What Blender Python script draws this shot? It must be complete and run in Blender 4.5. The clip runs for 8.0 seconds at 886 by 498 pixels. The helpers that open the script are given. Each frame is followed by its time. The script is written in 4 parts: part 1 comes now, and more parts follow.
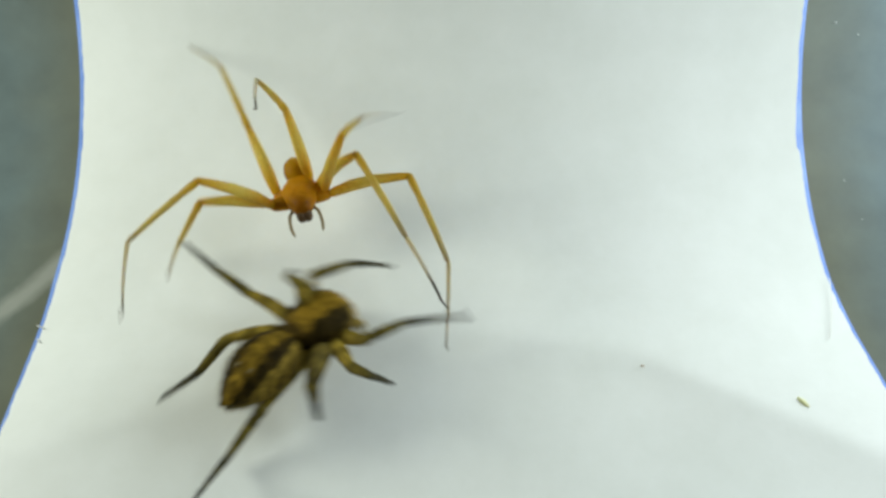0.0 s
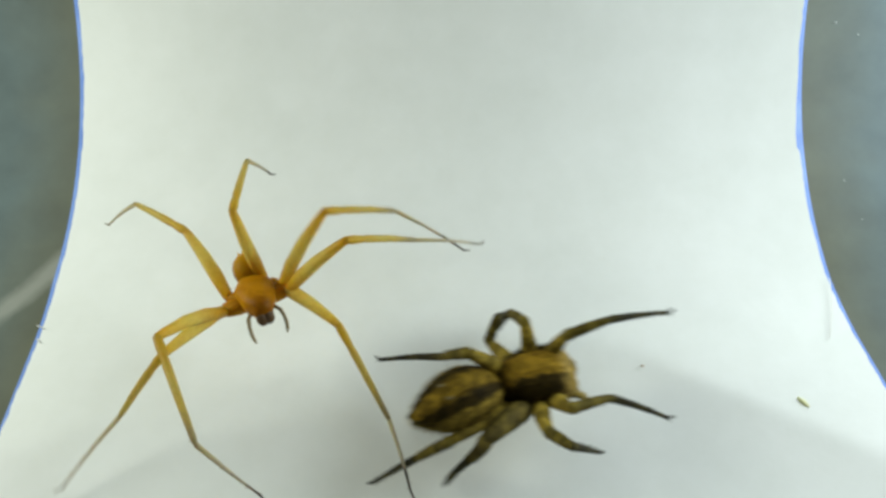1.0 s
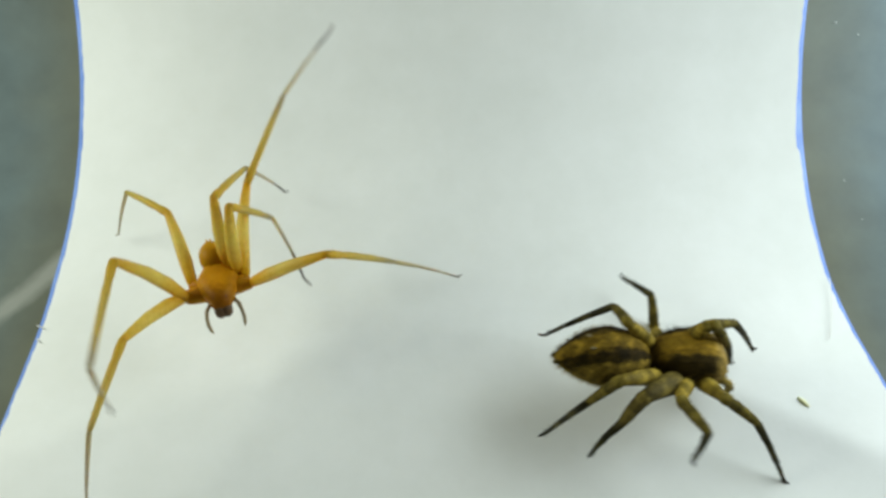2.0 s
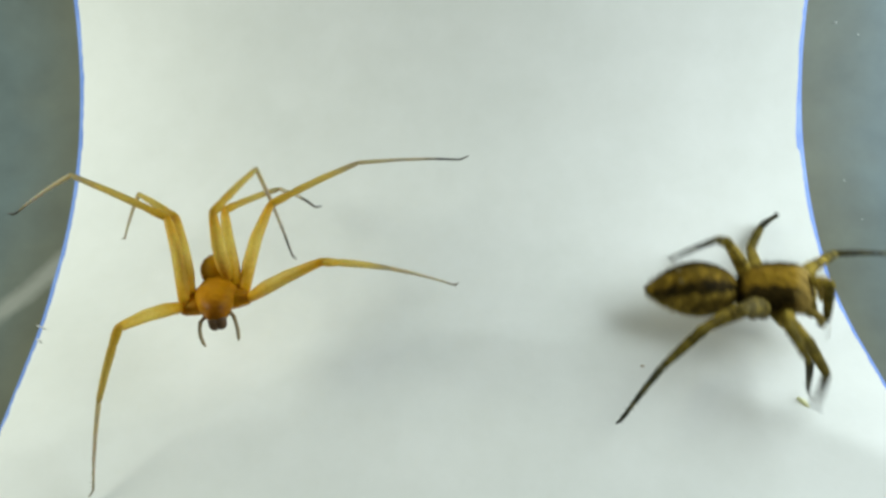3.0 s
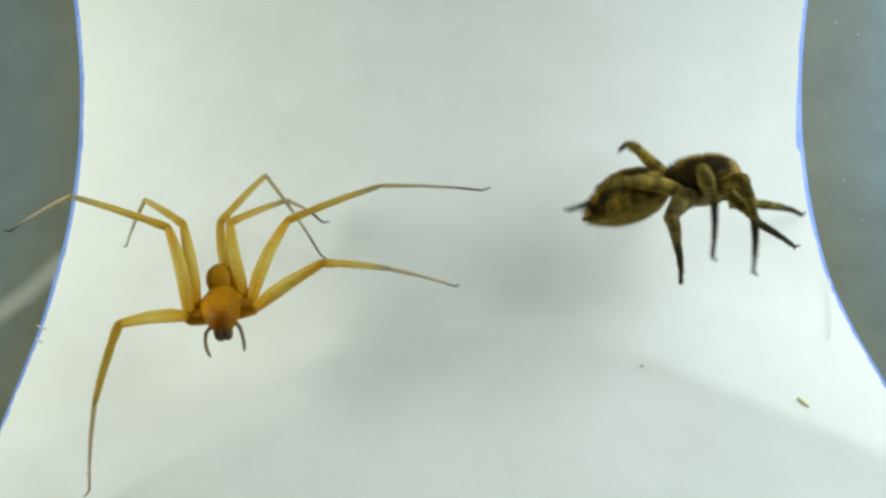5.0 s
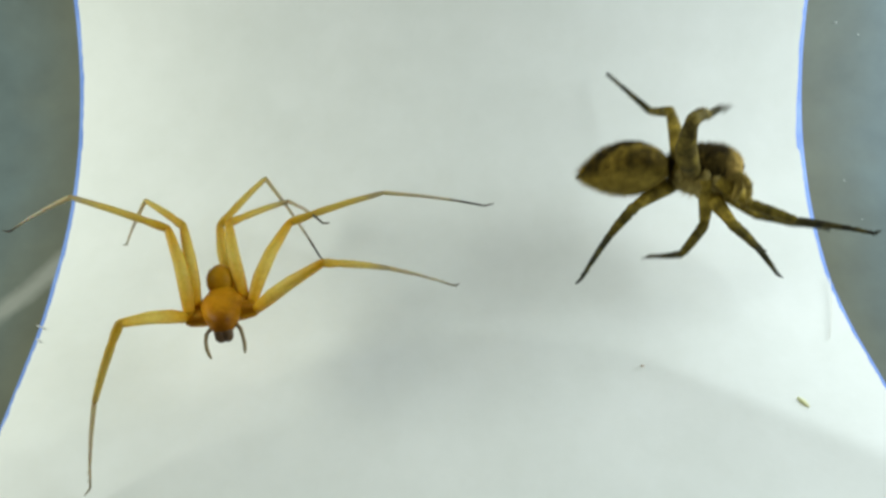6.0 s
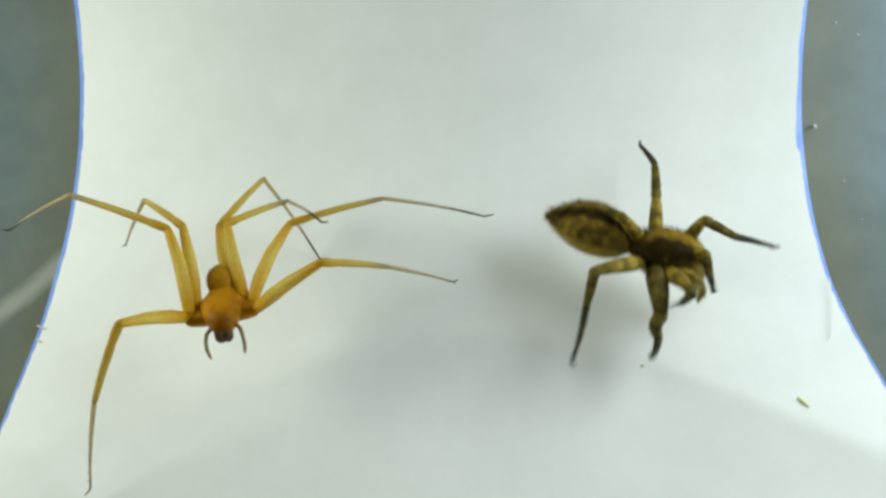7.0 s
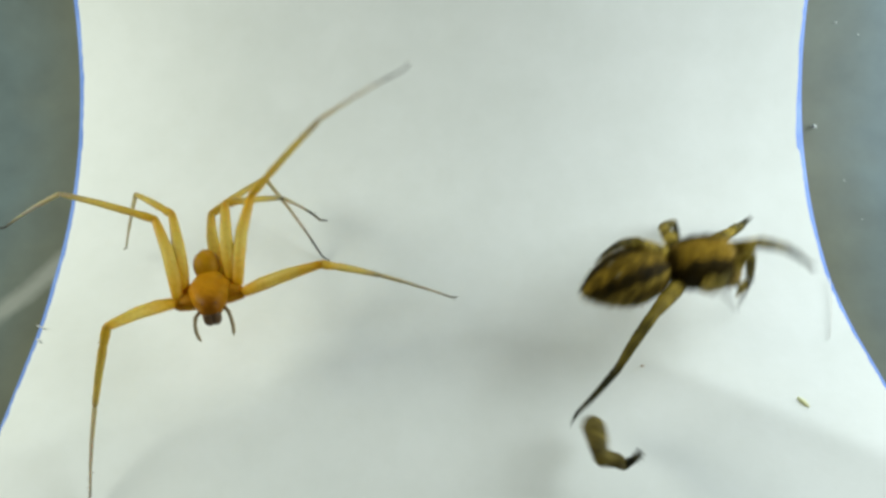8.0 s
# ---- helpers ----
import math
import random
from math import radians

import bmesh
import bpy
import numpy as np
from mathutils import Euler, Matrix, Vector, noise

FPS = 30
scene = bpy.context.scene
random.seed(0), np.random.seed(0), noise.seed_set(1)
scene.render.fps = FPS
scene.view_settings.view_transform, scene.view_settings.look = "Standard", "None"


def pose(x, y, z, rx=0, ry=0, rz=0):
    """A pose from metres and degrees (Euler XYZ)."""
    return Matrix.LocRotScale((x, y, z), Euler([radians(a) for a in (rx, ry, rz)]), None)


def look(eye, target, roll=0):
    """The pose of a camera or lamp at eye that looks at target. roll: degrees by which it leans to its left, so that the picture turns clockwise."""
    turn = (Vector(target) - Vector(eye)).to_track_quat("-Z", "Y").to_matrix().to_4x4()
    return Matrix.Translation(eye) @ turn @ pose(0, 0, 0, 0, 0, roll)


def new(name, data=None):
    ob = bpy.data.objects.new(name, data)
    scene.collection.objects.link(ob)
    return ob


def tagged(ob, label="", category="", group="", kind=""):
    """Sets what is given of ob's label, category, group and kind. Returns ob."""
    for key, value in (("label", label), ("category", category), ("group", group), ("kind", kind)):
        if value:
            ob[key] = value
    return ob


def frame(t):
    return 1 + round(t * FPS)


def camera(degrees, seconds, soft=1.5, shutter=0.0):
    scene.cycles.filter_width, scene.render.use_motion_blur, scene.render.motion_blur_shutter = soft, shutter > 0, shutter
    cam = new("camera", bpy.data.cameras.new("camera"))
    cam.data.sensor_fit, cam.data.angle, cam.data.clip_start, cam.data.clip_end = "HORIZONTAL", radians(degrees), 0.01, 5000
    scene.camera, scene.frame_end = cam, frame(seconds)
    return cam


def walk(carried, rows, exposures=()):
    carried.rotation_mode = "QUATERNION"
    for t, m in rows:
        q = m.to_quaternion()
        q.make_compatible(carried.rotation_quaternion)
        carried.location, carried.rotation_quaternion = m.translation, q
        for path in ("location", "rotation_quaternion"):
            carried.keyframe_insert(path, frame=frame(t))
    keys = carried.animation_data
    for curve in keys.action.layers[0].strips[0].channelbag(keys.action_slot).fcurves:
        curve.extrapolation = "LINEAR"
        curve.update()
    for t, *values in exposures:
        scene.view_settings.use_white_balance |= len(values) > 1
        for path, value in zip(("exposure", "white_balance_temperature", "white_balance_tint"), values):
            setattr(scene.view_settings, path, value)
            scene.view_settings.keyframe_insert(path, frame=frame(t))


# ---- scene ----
cam = camera(60, 8.0, soft=2.9, shutter=0.9)
MM = 0.001
EYE = (0.0, 0.0, 37 * MM)
STILL = look(EYE, (0.0, 37 * MM, 0.0))
walk(cam, [(0.0, STILL), (8.0, STILL)], exposures=[(0.0, 0.0, 6500, 10), (8.0, 0.0, 6500, 10)])

# ---- light ----
world = bpy.data.worlds.new("room_light")
scene.world = world
world.use_nodes = True
world.node_tree.nodes["Background"].inputs["Color"].default_value = (0.91, 1.0, 0.88, 1)
world.node_tree.nodes["Background"].inputs["Strength"].default_value = 0.12


def area_lamp(name, eye, target, size, watts, colour):
    data = bpy.data.lights.new(name, "AREA")
    data.shape, data.size, data.energy, data.color = "DISK", size * MM, watts, colour
    ob = new(name, data)
    ob.matrix_world = look([v * MM for v in eye], [v * MM for v in target])
    return ob


area_lamp("lamp_left", (-58, 30, 31), (-11, 38, 3), 25, 0.0240, (0.93, 1.0, 0.87))
area_lamp("lamp_right", (57, 43, 33), (11, 40, 4), 62, 0.0552, (0.87, 0.99, 1.0))

# ---- materials ----


def material(name):
    mat = bpy.data.materials.new(name)
    mat.use_nodes = True
    return mat, mat.node_tree, mat.node_tree.nodes["Principled BSDF"]


def node(tree, kind, **inputs):
    n = tree.nodes.new(kind)
    for key, value in inputs.items():
        n.inputs[key.replace("_", " ")].default_value = value
    return n


def ramp(tree, source, stops):
    n = tree.nodes.new("ShaderNodeValToRGB")
    els = n.color_ramp.elements
    while len(els) < len(stops):
        els.new(0.5)
    for e, (p, c) in zip(els, stops):
        e.position, e.color = p, (*c, 1)
    tree.links.new(source, n.inputs["Fac"])
    return n.outputs["Color"]


def mix(tree, fac, a, b, how="MIX"):
    n = tree.nodes.new("ShaderNodeMix")
    n.data_type, n.blend_type = "RGBA", how
    for value, i in ((fac, 0), (a, 6), (b, 7)):
        if hasattr(value, "node"):
            tree.links.new(value, n.inputs[i])
        else:
            n.inputs[i].default_value = value if i == 0 else (*value, 1)
    return n.outputs[2]


def noise_out(tree, scale, detail=3.0, rough=0.55, stretch=(1, 1, 1)):
    """Noise in the thing's own space; scale in cells per millimetre."""
    co = tree.nodes.new("ShaderNodeTexCoord")
    m = tree.nodes.new("ShaderNodeMapping")
    m.inputs["Scale"].default_value = [s * 1000 for s in stretch]
    tree.links.new(co.outputs["Object"], m.inputs["Vector"])
    n = node(tree, "ShaderNodeTexNoise", Scale=scale, Detail=detail, Roughness=rough)
    tree.links.new(m.outputs["Vector"], n.inputs["Vector"])
    return n.outputs["Fac"]


def bumped(tree, bsdf, source, strength, distance):
    b = node(tree, "ShaderNodeBump", Strength=strength, Distance=distance * MM)
    tree.links.new(source, b.inputs["Height"])
    tree.links.new(b.outputs["Normal"], bsdf.inputs["Normal"])


def axis(tree, which, lo, hi):
    """0..1 along an axis of the thing's own space, between lo and hi millimetres."""
    co = tree.nodes.new("ShaderNodeTexCoord")
    sep = tree.nodes.new("ShaderNodeSeparateXYZ")
    tree.links.new(co.outputs["Object"], sep.inputs[0])
    out = sep.outputs[which]
    r = node(tree, "ShaderNodeMapRange")
    r.inputs["From Min"].default_value, r.inputs["From Max"].default_value = lo * MM, hi * MM
    tree.links.new(out, r.inputs["Value"])
    return r.outputs["Result"]


def plus(tree, a, b, k):
    """a + k * (b - 0.5)"""
    n = tree.nodes.new("ShaderNodeMath")
    n.operation = "MULTIPLY_ADD"
    tree.links.new(b, n.inputs[0])
    n.inputs[1].default_value = k
    m = tree.nodes.new("ShaderNodeMath")
    m.operation = "ADD"
    tree.links.new(a, n.inputs[2])
    tree.links.new(n.outputs[0], m.inputs[0])
    m.inputs[1].default_value = -0.5 * k
    return m.outputs[0]


def calc(tree, how, a, b=None, c=None):
    """A math node on sockets or numbers."""
    n = tree.nodes.new("ShaderNodeMath")
    n.operation = how
    for i, value in enumerate((a, b, c)):
        if value is None:
            continue
        if hasattr(value, "node"):
            tree.links.new(value, n.inputs[i])
        else:
            n.inputs[i].default_value = value
    return n.outputs[0]


def place_mm(tree):
    """x, y and z of the thing's own space, in millimetres."""
    co = tree.nodes.new("ShaderNodeTexCoord")
    sep = tree.nodes.new("ShaderNodeSeparateXYZ")
    tree.links.new(co.outputs["Object"], sep.inputs[0])
    return [calc(tree, "MULTIPLY", o, 1000.0) for o in sep.outputs]


def make_card():
    mat, tree, b = material("white_card")
    base = ramp(tree, noise_out(tree, 0.09, 4), [(0.3, (0.76, 0.775, 0.75)), (0.7, (0.82, 0.83, 0.81))])
    smudge = ramp(tree, noise_out(tree, 0.3, 5, 0.65), [(0.3, (0.955, 0.955, 0.945)), (0.65, (1, 1, 1))])
    tree.links.new(mix(tree, 1.0, base, smudge, "MULTIPLY"), b.inputs["Base Color"])
    b.inputs["Roughness"].default_value = 0.75
    bumped(tree, b, noise_out(tree, 1.2, 5, 0.6), 0.25, 0.05)
    return mat


def make_plain(name, dark, light, rough, scale=0.2, bump=0.1, metal=0.0, relief=0.04):
    mat, tree, b = material(name)
    base = ramp(tree, noise_out(tree, scale, 4), [(0.3, dark), (0.7, light)])
    tree.links.new(base, b.inputs["Base Color"])
    b.inputs["Roughness"].default_value, b.inputs["Metallic"].default_value = rough, metal
    bumped(tree, b, noise_out(tree, scale * 8, 4), bump, relief)
    return mat


CARD = make_card()


def make_grey():
    """Dull grey plastic: olive grey beside the card, bluer further out, with a paler diagonal band."""
    mat, tree, b = material("grey_plastic")
    x, y, z = place_mm(tree)
    out = plus(tree, calc(tree, "MULTIPLY_ADD", calc(tree, "ABSOLUTE", x), 0.16, -3.95), noise_out(tree, 0.10, 4), 1.1)
    base = ramp(tree, out, [(0.0, (0.098, 0.102, 0.067)), (0.4, (0.093, 0.107, 0.087)), (1.0, (0.080, 0.110, 0.113))])
    cloud = ramp(tree, noise_out(tree, 0.22, 5, 0.6), [(0.3, (0.80, 0.80, 0.80)), (0.7, (1.14, 1.14, 1.14))])
    base = mix(tree, 1.0, base, cloud, "MULTIPLY")
    across = calc(tree, "ADD", calc(tree, "MULTIPLY_ADD", x, -0.78, -42.5), calc(tree, "MULTIPLY", y, 0.625))
    off = plus(tree, calc(tree, "ABSOLUTE", across), noise_out(tree, 0.35, 4), 1.2)
    pale_band = ramp(tree, off, [(0.2, (0.75, 0.75, 0.75)), (1.0, (0, 0, 0))])
    base = mix(tree, pale_band, base, (0.25, 0.26, 0.235))
    tree.links.new(base, b.inputs["Base Color"])
    b.inputs["Roughness"].default_value, b.inputs["Specular IOR Level"].default_value = 0.6, 0.3
    bumped(tree, b, noise_out(tree, 0.6, 5), 0.12, 0.04)
    return mat


GREY = make_grey()
# blue for the strips that imitate the lens's colour fringe
FRINGE_BLUE = make_plain("blue_fringe", (0.10, 0.20, 0.56), (0.20, 0.32, 0.72), 0.5, 0.4)
TABLE = make_plain("table_top", (0.30, 0.28, 0.25), (0.36, 0.34, 0.30), 0.5, 0.02)
CRUMB = make_plain("green_crumb", (0.60, 0.60, 0.28), (0.80, 0.78, 0.48), 0.7, 1.5, 0.4)
SPECK = make_plain("brown_speck", (0.42, 0.35, 0.28), (0.56, 0.5, 0.42), 0.8, 2.0, 0.4)
DUST = make_plain("pale_dust", (0.40, 0.42, 0.41), (0.58, 0.60, 0.58), 0.8, 2.0, 0.3)
FIBRE = make_plain("fibre", (0.68, 0.67, 0.63), (0.78, 0.77, 0.74), 0.6, 1.0)


def make_amber(name, deep, pale, lo, hi, tip=None, translucent=0.35, clear=0.4):
    """Thin amber skin, from deep to pale along its length, with an optional dark tip."""
    mat, tree, b = material(name)
    t = plus(tree, axis(tree, 2, lo, hi), noise_out(tree, 1.3, 4), 0.35)
    stops = [(0.05, deep), (0.45, pale)] + ([(0.66, pale), (0.92, tip)] if tip else [(0.95, deep)])
    base = ramp(tree, t, stops)
    spots = ramp(tree, noise_out(tree, 5.0, 3), [(0.35, (0.72, 0.66, 0.5)), (0.6, (1, 1, 1))])
    tree.links.new(mix(tree, 0.4, base, spots, "MULTIPLY"), b.inputs["Base Color"])
    b.inputs["Roughness"].default_value = 0.45
    b.inputs["Specular IOR Level"].default_value = 0.2
    b.inputs["Subsurface Weight"].default_value = translucent
    b.inputs["Subsurface Radius"].default_value = (0.9, 0.5, 0.12)
    b.inputs["Subsurface Scale"].default_value = 0.5 * MM
    b.inputs["Transmission Weight"].default_value, b.inputs["IOR"].default_value = clear, 1.28
    bumped(tree, b, noise_out(tree, 9.0, 3), 0.35, 0.03)
    return mat


def make_ringed(name, deep, pale, lo, hi):
    """Leg skin of the dark spider: mottled and ringed along its length."""
    mat, tree, b = material(name)
    t = plus(tree, axis(tree, 2, lo, hi), noise_out(tree, 1.5, 4), 0.4)
    base = ramp(tree, t, [(0.0, pale), (0.30, deep), (0.46, pale), (0.70, deep), (0.84, pale), (1.0, deep)])
    spots = ramp(tree, noise_out(tree, 2.6, 3, 0.6), [(0.36, (0.5, 0.48, 0.46)), (0.58, (1.08, 1.08, 1.0))])
    base = mix(tree, 0.75, base, spots, "MULTIPLY")
    hair = ramp(tree, noise_out(tree, 5.0, 4, 0.7, (1, 1, 0.3)), [(0.3, (0.55, 0.54, 0.5)), (0.7, (1.3, 1.25, 1.1))])
    tree.links.new(mix(tree, 0.8, base, hair, "MULTIPLY"), b.inputs["Base Color"])
    b.inputs["Roughness"].default_value = 0.65
    b.inputs["Specular IOR Level"].default_value = 0.1
    bumped(tree, b, noise_out(tree, 8.0, 4), 0.5, 0.05)
    return mat


TIP = (0.05, 0.042, 0.035)
AMBER_FEMUR = make_amber("amber_femur", (0.76, 0.42, 0.010), (0.82, 0.64, 0.13), 0, 6, clear=0.5)
AMBER_TIBIA = make_amber("amber_tibia", (0.66, 0.42, 0.030), (0.66, 0.50, 0.11), 0, 6, (0.42, 0.34, 0.17), clear=0.5)
AMBER_FOOT = make_amber("amber_foot", (0.60, 0.51, 0.28), (0.56, 0.50, 0.38), 0, 5.6, TIP, clear=0.45)


def make_amber_body():
    """Amber skin, darker on the head and along the grooves."""
    mat = make_amber("amber_body", (0.46, 0.20, 0.003), (0.62, 0.30, 0.005), -1.2, 1.4, clear=0.15)
    tree, b = mat.node_tree, mat.node_tree.nodes["Principled BSDF"]
    old = b.inputs["Base Color"].links[0].from_socket
    head = ramp(tree, plus(tree, axis(tree, 1, 2.2, 3.7), noise_out(tree, 1.1, 3), 0.5), [(0.0, (1, 1, 1)), (1.0, (0.40, 0.27, 0.16))])
    blot = ramp(tree, noise_out(tree, 0.9, 4, 0.65), [(0.36, (0.74, 0.64, 0.5)), (0.58, (1.05, 1.0, 1.0))])
    tree.links.new(mix(tree, 1.0, mix(tree, 1.0, old, head, "MULTIPLY"), blot, "MULTIPLY"), b.inputs["Base Color"])
    return mat


AMBER_BODY = make_amber_body()
AMBER_BELLY = make_amber("amber_abdomen", (0.42, 0.195, 0.003), (0.56, 0.29, 0.008), -1.0, 1.2, clear=0.1)
JAW = make_plain("dark_jaw", (0.060, 0.026, 0.003), (0.115, 0.050, 0.005), 0.6, 1.2, 0.2)
PALP = make_plain("brown_palp", (0.22, 0.16, 0.08), (0.36, 0.27, 0.14), 0.5, 1.5, 0.3)
EYE_GLOSS = make_plain("eye", (0.006, 0.006, 0.008), (0.012, 0.012, 0.014), 0.08, 1.0, 0.0)


def hairy(tree, b, base, stretch=(1, 0.35, 1)):
    """Hair streaks over a base colour."""
    hair = ramp(tree, noise_out(tree, 4.0, 5, 0.7, stretch), [(0.3, (0.40, 0.37, 0.28)), (0.68, (1.5, 1.42, 1.1))])
    tree.links.new(mix(tree, 0.85, base, hair, "MULTIPLY"), b.inputs["Base Color"])
    b.inputs["Roughness"].default_value = 0.7
    b.inputs["Specular IOR Level"].default_value = 0.08
    bumped(tree, b, noise_out(tree, 6.0, 5, 0.7, stretch), 0.6, 0.08)


def make_dark_abdomen():
    """An ochre band with chevrons down the back, near-black bands beside it, brown flanks and an olive belly."""
    mat, tree, b = material("dark_abdomen")
    x, y, z = place_mm(tree)
    half = calc(tree, "ABSOLUTE", x)
    along = calc(tree, "MULTIPLY_ADD", y, 1 / 2.85, 1.0)
    width = calc(tree, "SQRT", calc(tree, "MAXIMUM", calc(tree, "SUBTRACT", 1.0, calc(tree, "MULTIPLY", along, along)), 0.04))
    side = plus(tree, calc(tree, "DIVIDE", half, calc(tree, "MULTIPLY", width, 1.62)), noise_out(tree, 1.1, 5, 0.65), 0.5)
    base = ramp(tree, side, [(0.0, (0.23, 0.157, 0.021)), (0.30, (0.19, 0.128, 0.017)), (0.44, (0.034, 0.023, 0.004)), (0.68, (0.030, 0.021, 0.004)),
                             (0.79, (0.29, 0.214, 0.046)), (0.87, (0.24, 0.176, 0.036)), (0.96, (0.10, 0.072, 0.013)), (1.0, (0.14, 0.101, 0.019))])
    bar = calc(tree, "PINGPONG", plus(tree, calc(tree, "MULTIPLY_ADD", half, 0.55, y), noise_out(tree, 0.9, 4, 0.6), 1.5), 0.5)
    chevron = ramp(tree, bar, [(0.16, (0.62, 0.60, 0.56)), (0.48, (1.55, 1.5, 1.4))])
    base = mix(tree, 0.6, base, chevron, "MULTIPLY")
    blot = ramp(tree, noise_out(tree, 1.5, 4, 0.65), [(0.36, (0.5, 0.48, 0.45)), (0.6, (1.2, 1.18, 1.12))])
    base = mix(tree, 0.7, base, blot, "MULTIPLY")
    under = plus(tree, calc(tree, "MULTIPLY_ADD", z, 0.8, 0.62), noise_out(tree, 1.2, 4), 0.45)
    base = mix(tree, ramp(tree, under, [(0.15, (0, 0, 0)), (0.6, (1, 1, 1))]), (0.33, 0.245, 0.055), base)
    hairy(tree, b, base)
    return mat


def make_dark_carapace():
    """Dark behind, an amber-tan middle band, near-black sides, a tan lower rim and a tan face."""
    mat, tree, b = material("dark_carapace")
    x, y, z = place_mm(tree)
    side = plus(tree, calc(tree, "MULTIPLY", calc(tree, "ABSOLUTE", x), 1 / 1.55), noise_out(tree, 1.0, 5, 0.65), 0.6)
    base = ramp(tree, side, [(0.0, (0.37, 0.243, 0.030)), (0.43, (0.31, 0.20, 0.025)), (0.55, (0.042, 0.029, 0.006)),
                             (0.97, (0.030, 0.021, 0.005)), (1.0, (0.09, 0.065, 0.016))])
    rear = plus(tree, calc(tree, "MULTIPLY_ADD", y, -0.75, 0.9), noise_out(tree, 1.2, 4), 0.7)
    base = mix(tree, ramp(tree, rear, [(0.25, (0, 0, 0)), (0.75, (0.85, 0.85, 0.85))]), base, (0.030, 0.020, 0.004))
    face = plus(tree, calc(tree, "MULTIPLY_ADD", y, 1.3, -3.95), noise_out(tree, 1.6, 4), 0.8)
    base = mix(tree, ramp(tree, face, [(0.2, (0, 0, 0)), (0.8, (0.9, 0.9, 0.9))]), base, (0.40, 0.29, 0.095))
    blot = ramp(tree, noise_out(tree, 1.7, 4, 0.65), [(0.36, (0.5, 0.47, 0.42)), (0.58, (1.15, 1.12, 1.05))])
    base = mix(tree, 0.55, base, blot, "MULTIPLY")
    low = plus(tree, calc(tree, "MULTIPLY_ADD", z, -1.0, -0.35), noise_out(tree, 1.2, 4), 0.5)
    base = mix(tree, ramp(tree, low, [(0.2, (0, 0, 0)), (0.7, (0.8, 0.8, 0.8))]), base, (0.26, 0.185, 0.045))
    hairy(tree, b, base)
    return mat


DARK_CARAPACE = make_dark_carapace()
DARK_ABDOMEN = make_dark_abdomen()
DARK_HIP = make_ringed("dark_hip", (0.22, 0.168, 0.052), (0.42, 0.33, 0.12), -1.5, 1.5)
DARK_FEMUR = make_ringed("dark_femur", (0.175, 0.128, 0.020), (0.37, 0.272, 0.046), 0, 3.6)
DARK_TIBIA = make_ringed("dark_tibia", (0.080, 0.063, 0.013), (0.190, 0.148, 0.028), 0, 3.2)
DARK_FOOT = make_ringed("dark_foot", (0.026, 0.025, 0.016), (0.075, 0.064, 0.024), 0, 3.8)
DARK_LOOSE = make_ringed("dark_loose_leg", (0.088, 0.068, 0.018), (0.185, 0.142, 0.034), 0, 3.4)
DARK_PALP = make_ringed("dark_palp", (0.13, 0.094, 0.022), (0.34, 0.255, 0.070), 0, 2.2)
PALE_SPOT = make_plain("pale_spot", (0.12, 0.09, 0.03), (0.22, 0.17, 0.07), 0.8, 2.0, 0.3)

# ---- mesh helpers ----


def link_mesh(name, bm, mat, smooth=True):
    me = bpy.data.meshes.new(name)
    bm.normal_update()
    bm.to_mesh(me)
    bm.free()
    if smooth:
        for p in me.polygons:
            p.use_smooth = True
    me.materials.append(mat)
    return new(name, me)


def part(name, bm, mat, parent, label=""):
    ob = link_mesh(name, bm, mat)
    ob.parent = parent
    return tagged(ob, label)


def rings(bm, stations, sides=12, closed=True):
    """A skin over rings. A station: centre, right, up (both scaled to the half-widths), all in millimetres."""
    loops = []
    for c, r, u in stations:
        loops.append([bm.verts.new((Vector(c) + math.cos(a) * Vector(r) + math.sin(a) * Vector(u)) * MM)
                      for a in (2 * math.pi * i / sides for i in range(sides))])
    for a, b in zip(loops, loops[1:]):
        for i in range(sides):
            bm.faces.new((a[i], a[(i + 1) % sides], b[(i + 1) % sides], b[i]))
    if closed:
        bm.faces.new(loops[0][::-1])
        bm.faces.new(loops[-1])
    return bm


def rod(bm, stations, sides=10):
    """A rod along +z: stations of height, half-width, bow."""
    return rings(bm, [((0, bow, z), (r, 0, 0), (0, r, 0)) for z, r, bow in stations], sides)


def bristles(bm, rng, length, radius, count, size, bow=0.0, lean=0.5):
    """Fine bristles on a rod along +z."""
    for _ in range(count):
        z, a = rng.uniform(0.08, 0.96) * length, rng.uniform(0, 2 * math.pi)
        r = radius(z / length)
        out = Vector((math.cos(a), math.sin(a), 0))
        side = Vector((-math.sin(a), math.cos(a), 0))
        root = out * r * 0.9 + Vector((0, bow * math.sin(math.pi * z / length), z))
        tip = root + out * size * rng.uniform(0.6, 1.2) + Vector((0, 0, size * lean * rng.uniform(0.4, 1.4)))
        w = 0.018 + 0.01 * rng.random()
        v = [bm.verts.new(p * MM) for p in (root + side * w, root - side * w, root + Vector((0, 0, 2 * w)), tip)]
        for f in ((0, 1, 3), (1, 2, 3), (2, 0, 3), (0, 2, 1)):
            bm.faces.new([v[i] for i in f])


